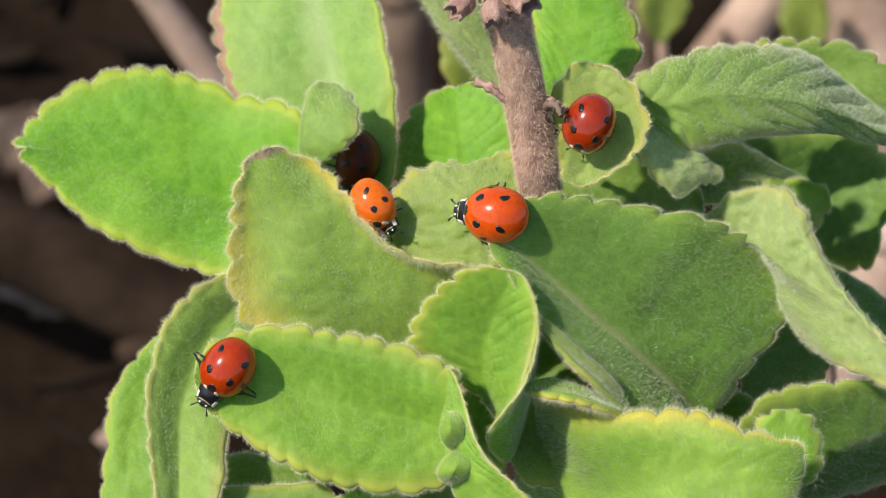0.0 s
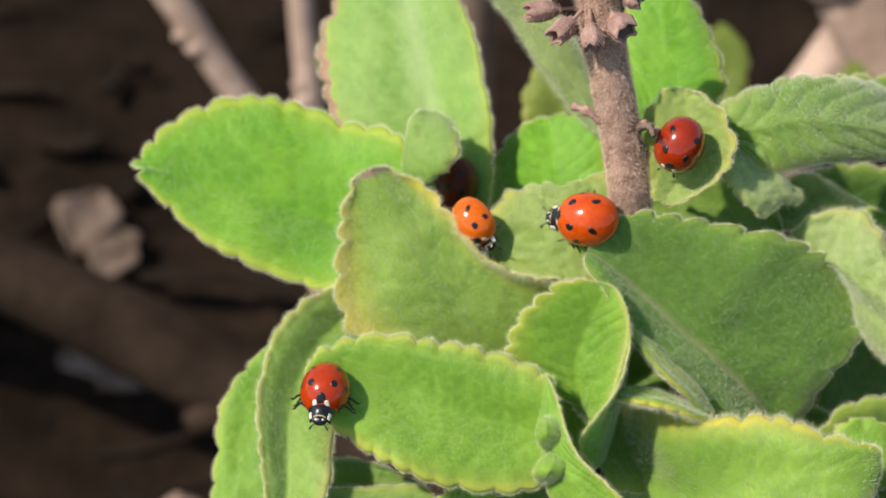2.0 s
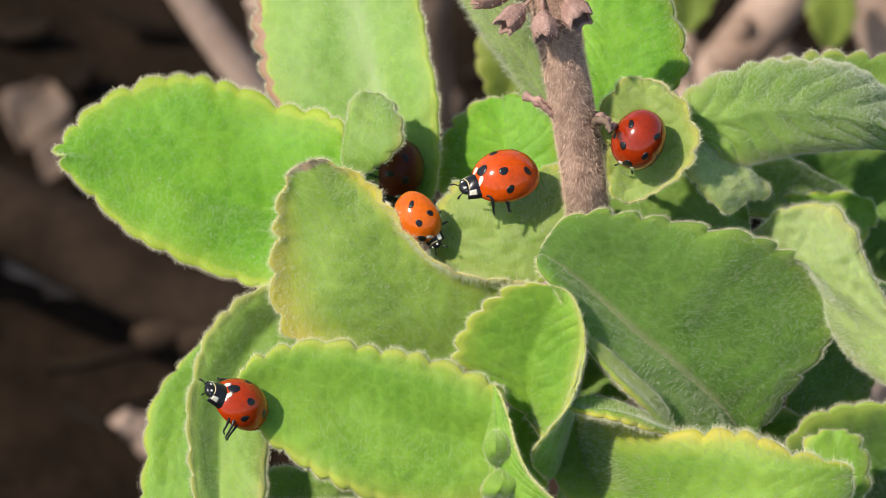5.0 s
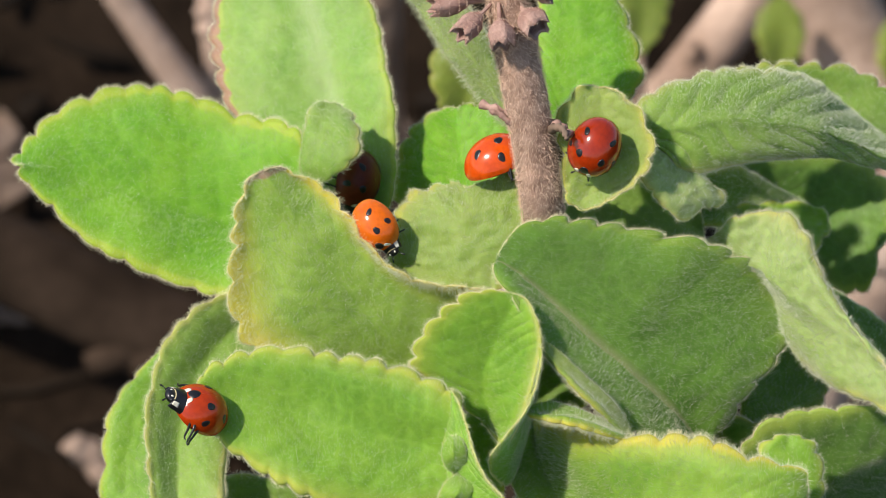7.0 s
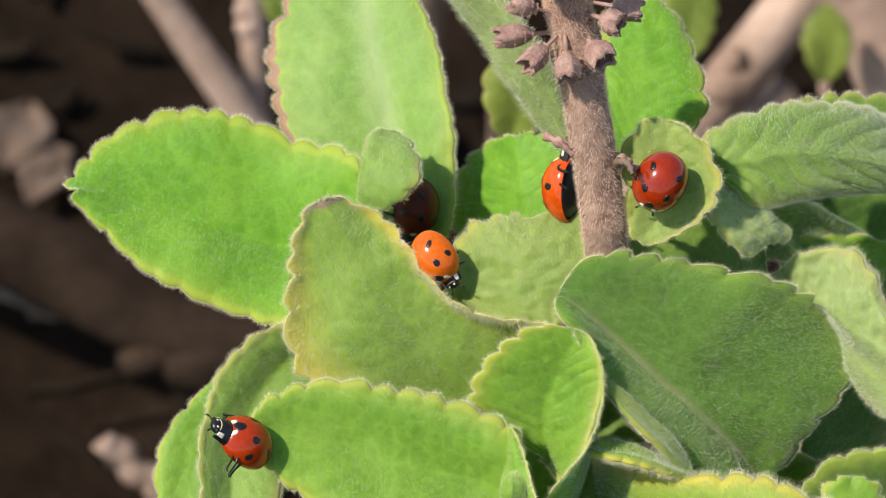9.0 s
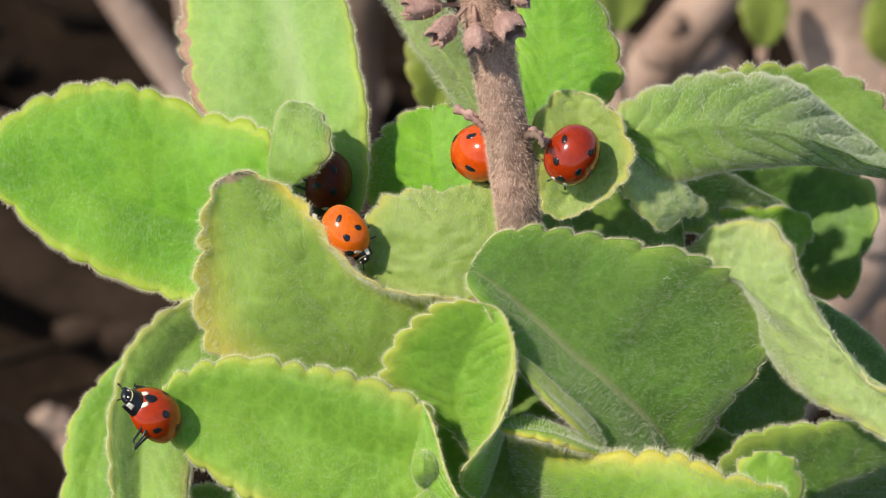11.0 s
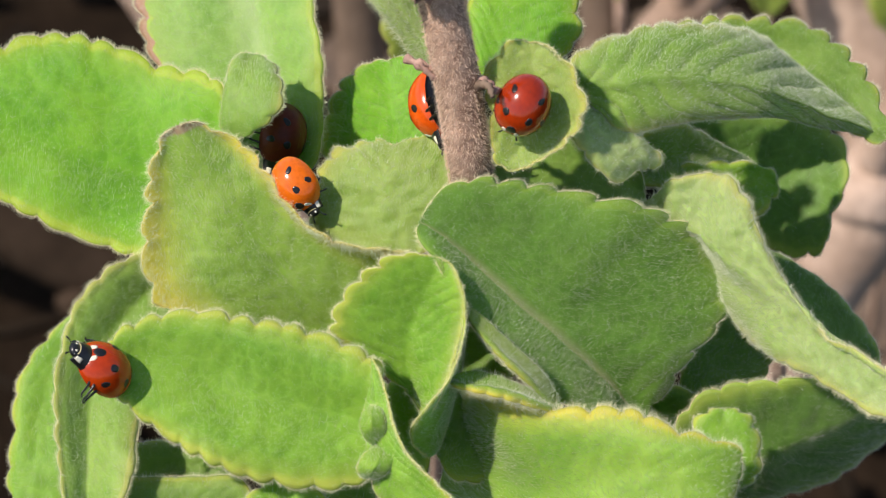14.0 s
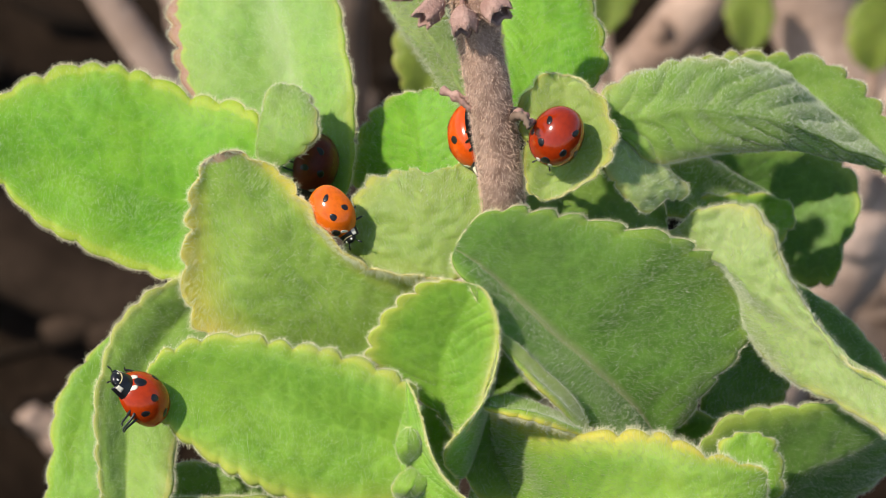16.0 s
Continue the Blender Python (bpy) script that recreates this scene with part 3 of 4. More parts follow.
leaf([(29.9, -29.6, 2.0), (32.6, -26.9, 2.0), (33.7, -23.7, 2.0)], [(29.3, -27.4, 2.0), (30.4, -25.2, 2.0), (32.1, -23.9, 2.0)], [(35.3, -29.6, 2.0), (36.0, -26.8, 2.0), (34.9, -24.6, 2.0)], DEEP)
leaf([(28.5, -15.2, -10.0), (32.2, -11.6, -12.0), (35.0, -7.2, -14.0)], [(28.5, -12.2, -11.0), (29.6, -8.5, -12.0), (33.1, -6.5, -14.0)], [(31.6, -15.1, -10.0), (36.4, -12.6, -12.0), (37.1, -9.6, -14.0)], DEEP)
# unlit leaf further back, its shade painted into the green
leaf([(26.7, 7.0, -25.0), (36.8, 6.7, -28.0), (43.7, 2.5, -25.0)], [(29.3, 11.4, -25.0), (40.6, 12.0, -28.0), (45.9, 7.4, -26.0)], [(29.5, 2.2, -25.0), (35.4, -0.5, -28.0), (41.7, -2.0, -26.0)], SHADE_GREEN, fuzz=6)
leaf([(23.1, 5.9, -14.0), (30.3, 7.6, -18.0), (35.9, 7.2, -22.0)], [(25.7, 9.7, -14.0), (30.3, 10.0, -18.0), (34.5, 8.0, -22.0)], [(25.8, 4.4, -14.0), (30.9, 4.5, -18.0), (35.6, 5.6, -22.0)], DEEP, bite=(0.2, 0.2))
leaf([(27.5, 4.4, -16.0), (32.9, 5.3, -17.0), (37.7, 4.9, -18.0)], [(28.5, 6.6, -16.0), (33.4, 7.1, -17.0), (36.8, 6.6, -18.0)], [(29.6, 2.4, -15.0), (34.0, 1.4, -16.0), (37.2, 2.7, -18.0)], GREEN)
leaf([(6.1, -19.0, -4.0), (9.4, -17.0, -5.0), (13.1, -14.9, -6.0)], [(7.2, -14.8, -5.0), (9.4, -13.3, -6.0), (12.1, -13.3, -6.0)], [(8.2, -22.1, -3.0), (11.5, -21.7, -4.0), (14.1, -18.0, -5.0)], DEEP)
leaf([(4.1, -15.0, -9.0), (8.4, -10.8, -10.0), (12.2, -6.4, -10.0)], [(3.0, -10.7, -9.0), (5.2, -7.0, -10.0), (9.0, -4.8, -10.0)], [(9.5, -16.1, -9.0), (13.8, -13.5, -10.0), (14.9, -8.6, -10.0)], DEEP)

leaf([(21.3, -14.0, -9.0), (26.2, -15.6, -9.0), (30.5, -16.1, -9.0)], [(21.9, -11.8, -9.0), (26.2, -12.9, -9.0), (30.0, -14.0, -9.0)], [(21.8, -18.2, -8.0), (26.7, -19.3, -8.0), (29.9, -18.8, -8.0)], DEEP, fuzz=6)
leaf([(8.4, 6.0, -10.0), (16.1, 6.6, -11.0), (24.8, 4.4, -12.0)], [(9.5, 9.8, -10.0), (16.1, 11.5, -11.0), (22.7, 8.8, -12.0)], [(9.5, 2.2, -8.0), (15.9, 1.1, -8.0), (22.4, 1.1, -9.0)], DEEP, fuzz=6)

# the folded-up half of the small pointed leaf, seen from behind, and the curled lobes at the front leaf's foot
leaf([(5.5, -19.5, 1.0), (7.4, -12.9, 3.5), (8.4, -6.1, 5.0)], [(4.2, -17.2, 5.0), (5.8, -14.4, 6.2), (7.8, -9.9, 6.8)], [(6.8, -19.0, -3.0), (7.8, -13.6, -2.0), (8.6, -8.2, 3.0)], GREEN, "folded-back underside of a small leaf", bite=(0.15, 0.0), rim=(0.3, 0), dome=(0.4, 0.4), veins=0.05)
leaf([(1.4, -18.1, 4.5), (0.7, -16.5, 7.6), (0.8, -15.0, 6.0)], [(0.8, -17.9, 5.0), (0.0, -16.7, 6.0), (0.2, -15.5, 5.8)], [(2.1, -17.8, 5.0), (1.8, -16.6, 6.4), (1.5, -15.4, 5.8)], YELLOW, "small curled lobe at a leaf foot", bite=(0.1, 0.1), teeth=1.2, dome=(0.4, 0.4), veins=0.0, fuzz=120)
leaf([(2.0, -18.4, 4.5), (1.0, -19.5, 7.6), (0.6, -21.1, 5.8)], [(1.1, -18.5, 5.0), (-0.2, -19.4, 6.0), (-0.3, -20.7, 5.4)], [(2.6, -19.1, 5.0), (2.4, -20.1, 6.2), (1.6, -21.1, 5.4)], YELLOW, "small curled lobe at a leaf foot", bite=(0.1, 0.1), teeth=1.2, dome=(0.4, 0.4), veins=0.0, fuzz=120)
leaf([(3.0, -22.2, -4.0), (3.5, -17.4, -3.5), (3.5, -12.7, -4.0)], [(0.8, -21.1, -4.0), (0.6, -17.4, -3.0), (1.6, -14.3, -4.0)], [(5.4, -21.7, -4.0), (5.5, -17.4, -4.0), (5.1, -14.3, -4.5)], GREEN, bite=(0.2, 0.2))
leaf([(-5.0, -23.7, -3.0), (-0.7, -22.7, -3.0), (3.5, -22.2, -4.0)], [(-3.9, -20.6, -4.0), (-0.7, -19.8, -4.0), (2.4, -20.2, -5.0)], [(-3.4, -26.8, -2.0), (-0.2, -26.8, -2.0), (3.0, -25.3, -3.0)], DEEP, bite=(0.2, 0.2))

# ---- stem, seed husks, twigs ----
stem_line = spline([at(p) for p in ((28.5, -105.1, -110.0), (17.9, -36.8, -45.0), (10.9, -4.3, -12.0), (9.0, 5.0, 1.2), (8.0, 10.9, 4.6), (6.2, 19.4, 7.8), (4.9, 25.3, 9.5), (4.2, 28.0, 10.5))], 40)
n = len(stem_line)
radii = [0.00192 + 0.00007 * noise.noise((i * 0.11, 3.0, 0)) + 0.0009 * max(0, 1 - i / 110) for i in range(n)]
verts, faces = tube(stem_line, radii, 30)
verts = [v + noise.noise_vector(v * 700) * 0.00014 + noise.noise_vector(v * 2600) * 0.00007 for v in verts]
stem = finish("stem", verts, faces, BARK, plant, "upright brown hairy stem")
rng = np.random.default_rng(5)
count = 20000
i = rng.integers(60, n - 2, count)
f = rng.uniform(0, 1, count)
ang = rng.uniform(0, math.tau, count)
roots, normals = [], []
for a, b, w in zip(i, f, ang):
    p = stem_line[a].lerp(stem_line[a + 1], b)
    way = (stem_line[a + 1] - stem_line[a]).normalized()
    x = way.cross(Vector((0, 1, 0))).normalized()
    y = way.cross(x)
    d = x * math.cos(w) + y * math.sin(w)
    roots.append(p + d * radii[a])
    normals.append(d)
hairs("stem_hair", roots, normals, rng.uniform(0.2, 0.6, count) * 0.001, STEM_HAIR, stem, width=0.05, spread=0.5, lean=TURN @ Vector((0.1, -0.5, 0.0)))


def husk(root, mouth, wide, seed):
    """A dry bell-shaped seed husk on a short stalk, with a lobed, flared mouth."""
    p, q = at(root), at(mouth)
    way = (q - p).normalized()
    x = way.cross(Vector((0.3, 1, 0.2))).normalized()
    y = way.cross(x)
    length = (q - p).length
    prof = ((0.0, 0.00022), (0.36, 0.00026), (0.44, 0.0007), (0.58, 0.0013), (0.74, 0.00155), (0.9, 0.0014), (1.0, 0.0013))
    verts, faces = [], []
    cols = 20
    for f, r in prof:
        for k in range(cols):
            w = math.tau * k / cols
            lobes = 1 + (0.13 * math.cos(5 * w + seed) if f > 0.85 else 0.08 * math.cos(5 * w + seed))
            pull = length * (f + (0.06 * math.cos(5 * w + seed) if f > 0.95 else 0))
            rr = r * wide * lobes * (1 + 0.1 * noise.noise((w, f * 4, seed)))
            verts.append(p + way * pull + (x * math.cos(w) + y * math.sin(w)) * rr)
    for r in range(len(prof) - 1):
        for k in range(cols):
            q2 = (k + 1) % cols
            faces.append((r * cols + k, r * cols + q2, (r + 1) * cols + q2, (r + 1) * cols + k))
    ob = finish("seed_husk", verts, faces, HUSK, plant, "dry pinkish-brown bell-shaped seed husk")
    mod = ob.modifiers.new("thickness", "SOLIDIFY")
    mod.thickness = 0.0002
    ids = np.random.default_rng(seed).integers(2 * cols, len(verts), 520)
    base = p + way * length * 0.7
    hairs("husk_hair", [np.array(verts[i]) for i in ids], [np.array((verts[i] - base).normalized()) for i in ids], np.full(520, 0.00028), STEM_HAIR, ob, width=0.03, seed=seed)


for k, (a, b, wide) in enumerate((
        ((3.7, 24.3, 9.0), (-1.6, 23.6, 10.0), 0.85), ((3.9, 24.1, 10.0), (0.9, 21.0, 12.0), 0.9), ((4.3, 23.9, 11.0), (4.6, 20.0, 12.0), 1.0), ((5.8, 24.3, 10.0), (7.8, 21.5, 12.0), 1.1),
        ((6.2, 25.8, 11.0), (9.1, 24.8, 12.0), 1.0), ((3.3, 25.8, 11.0), (-0.5, 26.5, 12.0), 0.8), ((6.7, 26.8, 11.0), (10.9, 26.1, 11.0), 0.9), ((4.1, 26.3, 13.0), (2.0, 28.6, 15.0), 0.9), ((6.1, 26.8, 13.0), (7.4, 29.2, 15.0), 0.9))):
    husk(a, b, wide * 0.78, k + 1)


def twig(points, radius, mat, label):
    line = spline([at(p) for p in points], 5)
    rad = [radius * (1.25 - 0.6 * i / len(line) + 0.35 * math.sin(i * 2.1)) for i in range(len(line))]
    ob = finish("twig", *tube(line, rad, 9), mat, plant, label)
    return ob


twig(((9.0, 12.6, 5.5), (9.6, 13.0, 8.0), (10.2, 12.8, 9.5), (10.5, 11.9, 10.5)), 0.00034, DRYLEAF, "shrivelled grey leaf stalk")
twig(((9.3, 13.3, 5.5), (10.0, 13.2, 7.5), (11.0, 12.4, 8.5)), 0.0004, HUSK, "shrivelled brown leaf stalk")
twig(((6.7, 13.5, 5.5), (4.9, 14.4, 5.5), (3.1, 15.2, 4.5)), 0.0005, HUSK, "broken brown twig stub")
twig(((6.6, 13.1, 5.5), (5.2, 13.8, 6.5), (4.3, 14.8, 6.5)), 0.0003, HUSK, "broken brown twig stub")


# ---- ladybirds ----
A_FRONT, A_BACK, WIDE, HIGH = 2.75, 3.05, 2.42, 2.55


def dome_height(x, y):
    """Height of the shell over a place in its outline, millimetres."""
    a = A_FRONT if x > 0 else A_BACK
    r = min(1.0, (abs(x) / a) ** 2.1 + (abs(y) / WIDE) ** 2.1)
    return HIGH * (1 - r) ** 0.52


def shell_half(side):
    verts, faces = [], []
    rings, steps = 16, 28
    for i in range(rings + 1):
        r = math.sin(i / rings * math.pi / 2)
        for k in range(steps + 1):
            w = math.pi * k / steps
            c, s = math.cos(w), math.sin(w)
            a = A_FRONT if c > 0 else A_BACK
            x, y = a * r * math.copysign(abs(c) ** 0.95, c), WIDE * r * s ** 0.95
            z = dome_height(x * 0.9999, y * 0.9999) if i < rings else 0.0
            verts.append(Vector((x, side * (y + 0.003), z)) * 0.001)
    base = len(verts)
    for k in range(steps + 1):
        p = verts[rings * (steps + 1) + k]
        verts.append(Vector((p.x * 0.95, p.y * 0.93, -0.00035)))
    for i in range(rings + 1):
        for k in range(steps):
            q = [i * (steps + 1) + k, i * (steps + 1) + k + 1, (i + 1) * (steps + 1) + k + 1, (i + 1) * (steps + 1) + k]
            faces.append(q if side < 0 else q[::-1])
    return verts, faces


def dome_patch(x0, y0, rx, ry, lift=0.035, seed=0):
    """A thin raised spot that follows the shell."""
    verts, faces = [Vector((x0, y0, dome_height(x0, y0) + lift)) * 0.001], []
    steps = 20
    for ring in (0.5, 0.9, 1.0):
        for k in range(steps):
            w = math.tau * k / steps
            wob = 1 + 0.10 * math.sin(2 * w + seed) + 0.06 * math.sin(3 * w + 2 * seed)
            x, y = x0 + rx * ring * wob * math.cos(w), y0 + ry * ring * wob * math.sin(w)
            verts.append(Vector((x, y, dome_height(x, y) + (lift if ring < 1 else -0.02))) * 0.001)
    for k in range(steps):
        faces.append((0, 1 + k, 1 + (k + 1) % steps))
        for r in range(2):
            a, b = 1 + r * steps + k, 1 + r * steps + (k + 1) % steps
            faces.append((a, a + steps, b + steps, b))
    return verts, faces


def blob(cx, cy, cz, rx, ry, rz, cols=20, rings=12, flat=0.0):
    """A rounded body part; flat: how far its underside is pressed up."""
    verts, faces = [], []
    for i in range(rings + 1):
        a = math.pi * i / rings
        for k in range(cols):
            w = math.tau * k / cols
            z = math.cos(a)
            z = z if z > 0 else z * (1 - flat)
            verts.append(Vector((cx + rx * math.sin(a) * math.cos(w), cy + ry * math.sin(a) * math.sin(w), cz + rz * z)) * 0.001)
    for i in range(rings):
        for k in range(cols):
            q = (k + 1) % cols
            faces.append((i * cols + k, (i + 1) * cols + k, (i + 1) * cols + q, i * cols + q))
    return verts, faces


def shield_sheet(f0, f1, g0, g1, lift, nf, ng, skirt):
    """A patch of the neck shield, a tapering dome; f runs from its hind edge (-1) to its front (1), g across; skirt: depth of its turned-down edge."""
    verts, faces = [], []
    for i in range(nf + 1):
        f = f0 + (f1 - f0) * i / nf
        for k in range(ng + 1):
            g = g0 + (g1 - g0) * k / ng
            x = 2.72 + 0.80 * f - 0.28 * g * g * (1 if f < 0 else 1 - 1.9 * f)
            y = 1.28 * g * (1 - 0.25 * f)
            z = 0.22 + 0.98 * (1 - 0.92 * abs(g) ** 2.3) * (1 - 0.34 * max(0.0, f) ** 2 - 0.05 * f)
            rim = i in (0, nf) or k in (0, ng)
            verts.append(Vector((x, y * (1 + lift * 0.3), z + (lift if not rim else lift * 0.4))) * 0.001)
    w = ng + 1
    faces = [(i * w + k, i * w + k + 1, (i + 1) * w + k + 1, (i + 1) * w + k) for i in range(nf) for k in range(ng)]
    edge = [k for k in range(w)] + [i * w + ng for i in range(1, nf + 1)] + [nf * w + k for k in range(ng - 1, -1, -1)] + [i * w for i in range(nf - 1, 0, -1)]
    base = len(verts)
    for e in edge:
        verts.append(verts[e] - Vector((0, 0, skirt * 0.001)))
    n = len(edge)
    faces += [(edge[k], base + k, base + (k + 1) % n, edge[(k + 1) % n]) for k in range(n)]
    if g1 > g0:
        faces = [q[::-1] for q in faces]
    return verts, faces


def leg_mesh(reach, lean):
    """Femur, knee, shin and foot of a leg that starts at its own origin and goes out along +y."""
    pts = [(0, 0, 0), (0.15 * lean, 0.9 * reach, 0.28), (0.45 * lean, 1.45 * reach, -0.35), (0.75 * lean, 1.75 * reach, -0.98), (1.0 * lean, 2.05 * reach, -1.05)]
    line = spline([Vector(p) * 0.001 for p in pts], 4)
    rad = [0.00022, 0.00027, 0.00027, 0.00023, 0.00017, 0.00014, 0.00013, 0.00012, 0.00011, 0.0001, 0.0001, 0.0001, 0.00009, 0.00008, 0.00008, 0.00007, 0.00005]
    return tube(line, rad[:len(line)], 7)


def ladybird(shell_mat, label, stride=1.0, size=1.0, tuck=0.0):
    """tuck: how far the head and neck shield are drawn in under the shell, millimetres."""
    bug = tagged(new("ladybird"), label, "ladybird", "seven-spotted ladybirds on the shoot")
    body = finish("body", *blob(-0.1, 0, 0.0, 2.7, 2.15, 0.9, flat=0.1), BLACK, bug, "black segmented underside")
    for side in (1, -1):
        wing = finish("wing_case", *shell_half(side), shell_mat, bug)
        for k, (x, y, rx, ry) in enumerate(((0.30, 2.18, 0.34, 0.15), (0.55, 1.12, 0.38, 0.33), (-1.50, 1.32, 0.33, 0.28))):
            finish("spot", *dome_patch(x, side * y, rx, ry, seed=k + side), BLACK, wing, "black spot")
        finish("pale_mark", *dome_patch(2.30, side * 0.60, 0.20, 0.24, 0.05), WHITE, wing, "ivory mark")
    finish("shoulder_spot", *dome_patch(1.98, 0, 0.36, 0.50, 0.045, 2), BLACK, bug, "black spot over the seam")
    neck = finish("neck_shield", *shield_sheet(-1, 1, -1, 1, 0.0, 14, 18, 0.4), BLACK, bug, "glossy black neck shield")
    for side in (1, -1):
        finish("white_patch", *shield_sheet(0.40, 0.92, 0.74 * side, 0.97 * side, 0.035, 5, 5, 0.06), WHITE, neck, "ivory corner patch")
    finish("pale_band", *shield_sheet(0.88, 0.97, -0.62, 0.62, 0.03, 2, 12, 0.05), CREAM, neck, "thin cream front edge")
    skull = finish("head", *blob(3.62, 0, 0.30, 0.56, 0.72, 0.50, flat=0.1), BLACK, bug, "small black head")
    for side in (1, -1):
        finish("eye", *blob(3.68, side * 0.58, 0.40, 0.2, 0.18, 0.22, 10, 8), BLACK, skull)
        finish("brow_mark", *blob(3.78, side * 0.34, 0.66, 0.15, 0.12, 0.10, 8, 6), WHITE, skull, "pale mark")
        line = spline([Vector(p) * 0.001 for p in ((3.95, side * 0.4, 0.2), (4.35, side * 0.68, 0.3), (4.65, side * 0.9, 0.15))], 4)
        finish("antenna", *tube(line, [0.00005, 0.00005, 0.00005, 0.00005, 0.00006, 0.00007, 0.00009, 0.0001, 0.00008], 6), BLACK, skull)
    for ob in [neck, skull] + list(neck.children) + list(skull.children):
        ob.data.transform(Matrix.Translation((-tuck * 0.001, 0, -tuck * 0.00042)))
    legs = []
    for k, (x, turn, lean, reach) in enumerate(((2.1, 44, 0.5, 1.22), (0.9, -6, -0.3, 1.4), (-0.5, -42, -0.7, 1.45))):
        for side in (1, -1):
            ob = finish("leg", *leg_mesh(reach * stride, lean), BLACK, bug, "thin black jointed leg")
            rest = pose(x * 0.001, side * 0.0011, 0.0, 0, 0, turn if side > 0 else 180 - turn)
            if side < 0:
                ob.data.transform(Matrix.Diagonal((-1, 1, 1, 1)))
                ob.data.flip_normals()
            ob.matrix_basis = rest
            legs.append((ob, rest, k, side))
    for ob in bug.children_recursive:
        ob.data.transform(Matrix.Scale(size, 4))
        ob.location *= size
    legs = [(ob, Matrix.Translation(rest.translation * (size - 1)) @ rest, k, side) for ob, rest, k, side in legs]
    return bug, legs


def perch(p, ahead, up):
    """A pose at p (plant millimetres) that faces ahead, with its back towards up."""
    z = (TURN @ Vector(up)).normalized()
    x = TURN @ Vector(ahead)
    x = (x - z * x.dot(z)).normalized()
    m = Matrix((x, z.cross(x), z)).transposed().to_4x4()
    m.translation = at(p)
    return m


walker, walker_legs = ladybird(SHELL, "red seven-spotted ladybird walking on the edge of a leaf", 0.85, 1.0, 0.0)
climber, climber_legs = ladybird(ORANGE, "red-orange seven-spotted ladybird climbing towards the stem", 0.6, 1.1, 0.25)
rester, _ = ladybird(CRIMSON, "dark red seven-spotted ladybird resting on a curled leaf", 0.42, 0.97, 1.5)
rester.matrix_basis = perch((13.15, 11.2, 7.4), (-0.40, -0.86, -0.30), (-0.12, -0.22, 0.96))
amber, _ = ladybird(AMBER, "pale orange seven-spotted ladybird tucked between leaves", 0.3, 0.88, 0.5)
amber.matrix_basis = perch((-6.3, 4.1, 0.0), (0.52, -0.80, 0.1), (-0.5, -0.28, 0.82))
hidden, _ = ladybird(SHADED_RED, "red ladybird half hidden behind a leaf, shade put into its colour", 0.58)
hidden.matrix_basis = perch((-8.5, 8.5, -11.0), (-0.25, -0.95, -0.1), (0.75, -0.2, 0.62))


# ---- ground and what lies behind ----
GROUND = -0.19
verts, faces = [], []
side = 60
axis = [math.copysign(abs(q) ** 3 * 40.0 + abs(q) * 0.5, q) for q in np.linspace(-1, 1, side)]
for y in axis:
    for x in axis:
        near = math.exp(-(x * x + y * y) / 0.5)
        verts.append((x, y + 0.2, GROUND + 0.012 * near * noise.noise((x * 9, y * 9, 0))))
faces = [(r * side + q, r * side + q + 1, (r + 1) * side + q + 1, (r + 1) * side + q) for r in range(side - 1) for q in range(side - 1)]
ground = tagged(finish("ground", verts, faces, SHADED_SOIL), "bare soil under the shrub, shade put into its dark colour", "ground", kind="structure")


def branch(low, high, r0, r1, mat, label, bow=0.0, knots=0.06, reach=0.08, scars=()):
    """A woody stem along the line from low to high (plant millimetres), carried down into the soil and on upwards."""
    p, q = at(low), at(high)
    way = (q - p).normalized()
    foot = p - way * ((p.z - GROUND + 0.006) / max(way.z, 0.15))
    top = q + way * reach
    side = way.cross(Vector((0, 1, 0))).normalized()
    n = 26
    line, rad = [], []
    for i in range(n):
        f = i / (n - 1)
        line.append(foot.lerp(top, f) + side * bow * math.sin(f * math.pi) + Vector((noise.noise((f * 7, low[0], 0)), noise.noise((f * 7, low[0], 5)), 0)) * 0.0015)
        rad.append((r0 + (r1 - r0) * f) * (1 + knots * math.sin(f * 17 + low[0]) + knots * 0.7 * math.sin(f * 41)))
    ob = tagged(finish("woody_branch", *tube(line, rad, 14), mat), label, "branch", "woody branches behind the shoot")
    if scars:
        # swollen knots and the stubs of lost side twigs
        for f in scars:
            i = int(f * (n - 1))
            out = (side * 0.6 + Vector((-0.1, -0.8, 0.3))).normalized()
            v, fc = blob(0, 0, 0, rad[i] * 900, rad[i] * 800, rad[i] * 700, 14, 10)
            finish("knot", [line[i] + out * rad[i] * 0.55 + p + noise.noise_vector(p * 300) * rad[i] * 0.15 for p in v], fc, mat, ob)
            tip = line[i] + out * rad[i] * 1.5 + way * rad[i] * 1.4
            finish("twig_stub", *tube([line[i], line[i].lerp(tip, 0.5), tip], [rad[i] * 0.5, rad[i] * 0.38, rad[i] * 0.3], 9), mat, ob)
    return ob


branch((62.1, -15.3, -188.0), (73.0, 9.2, -176.0), 0.0062, 0.0060, WOOD, "thick grey-brown knotted woody branch", knots=0.16, scars=(0.52, 0.66))
branch((81.9, 10.3, -215.0), (67.4, 36.0, -205.0), 0.0082, 0.0082, WOOD, "grey-brown upright woody branch", scars=(0.45, 0.75))
branch((42.2, 27.3, -232.0), (55.3, 44.6, -225.0), 0.0045, 0.0045, WOOD, "pale brown leaning woody branch", scars=(0.5,))
branch((-36.9, 26.6, -232.0), (-47.7, 41.9, -225.0), 0.0030, 0.0028, WOOD, "thin pale brown leaning stick", scars=(0.6,))
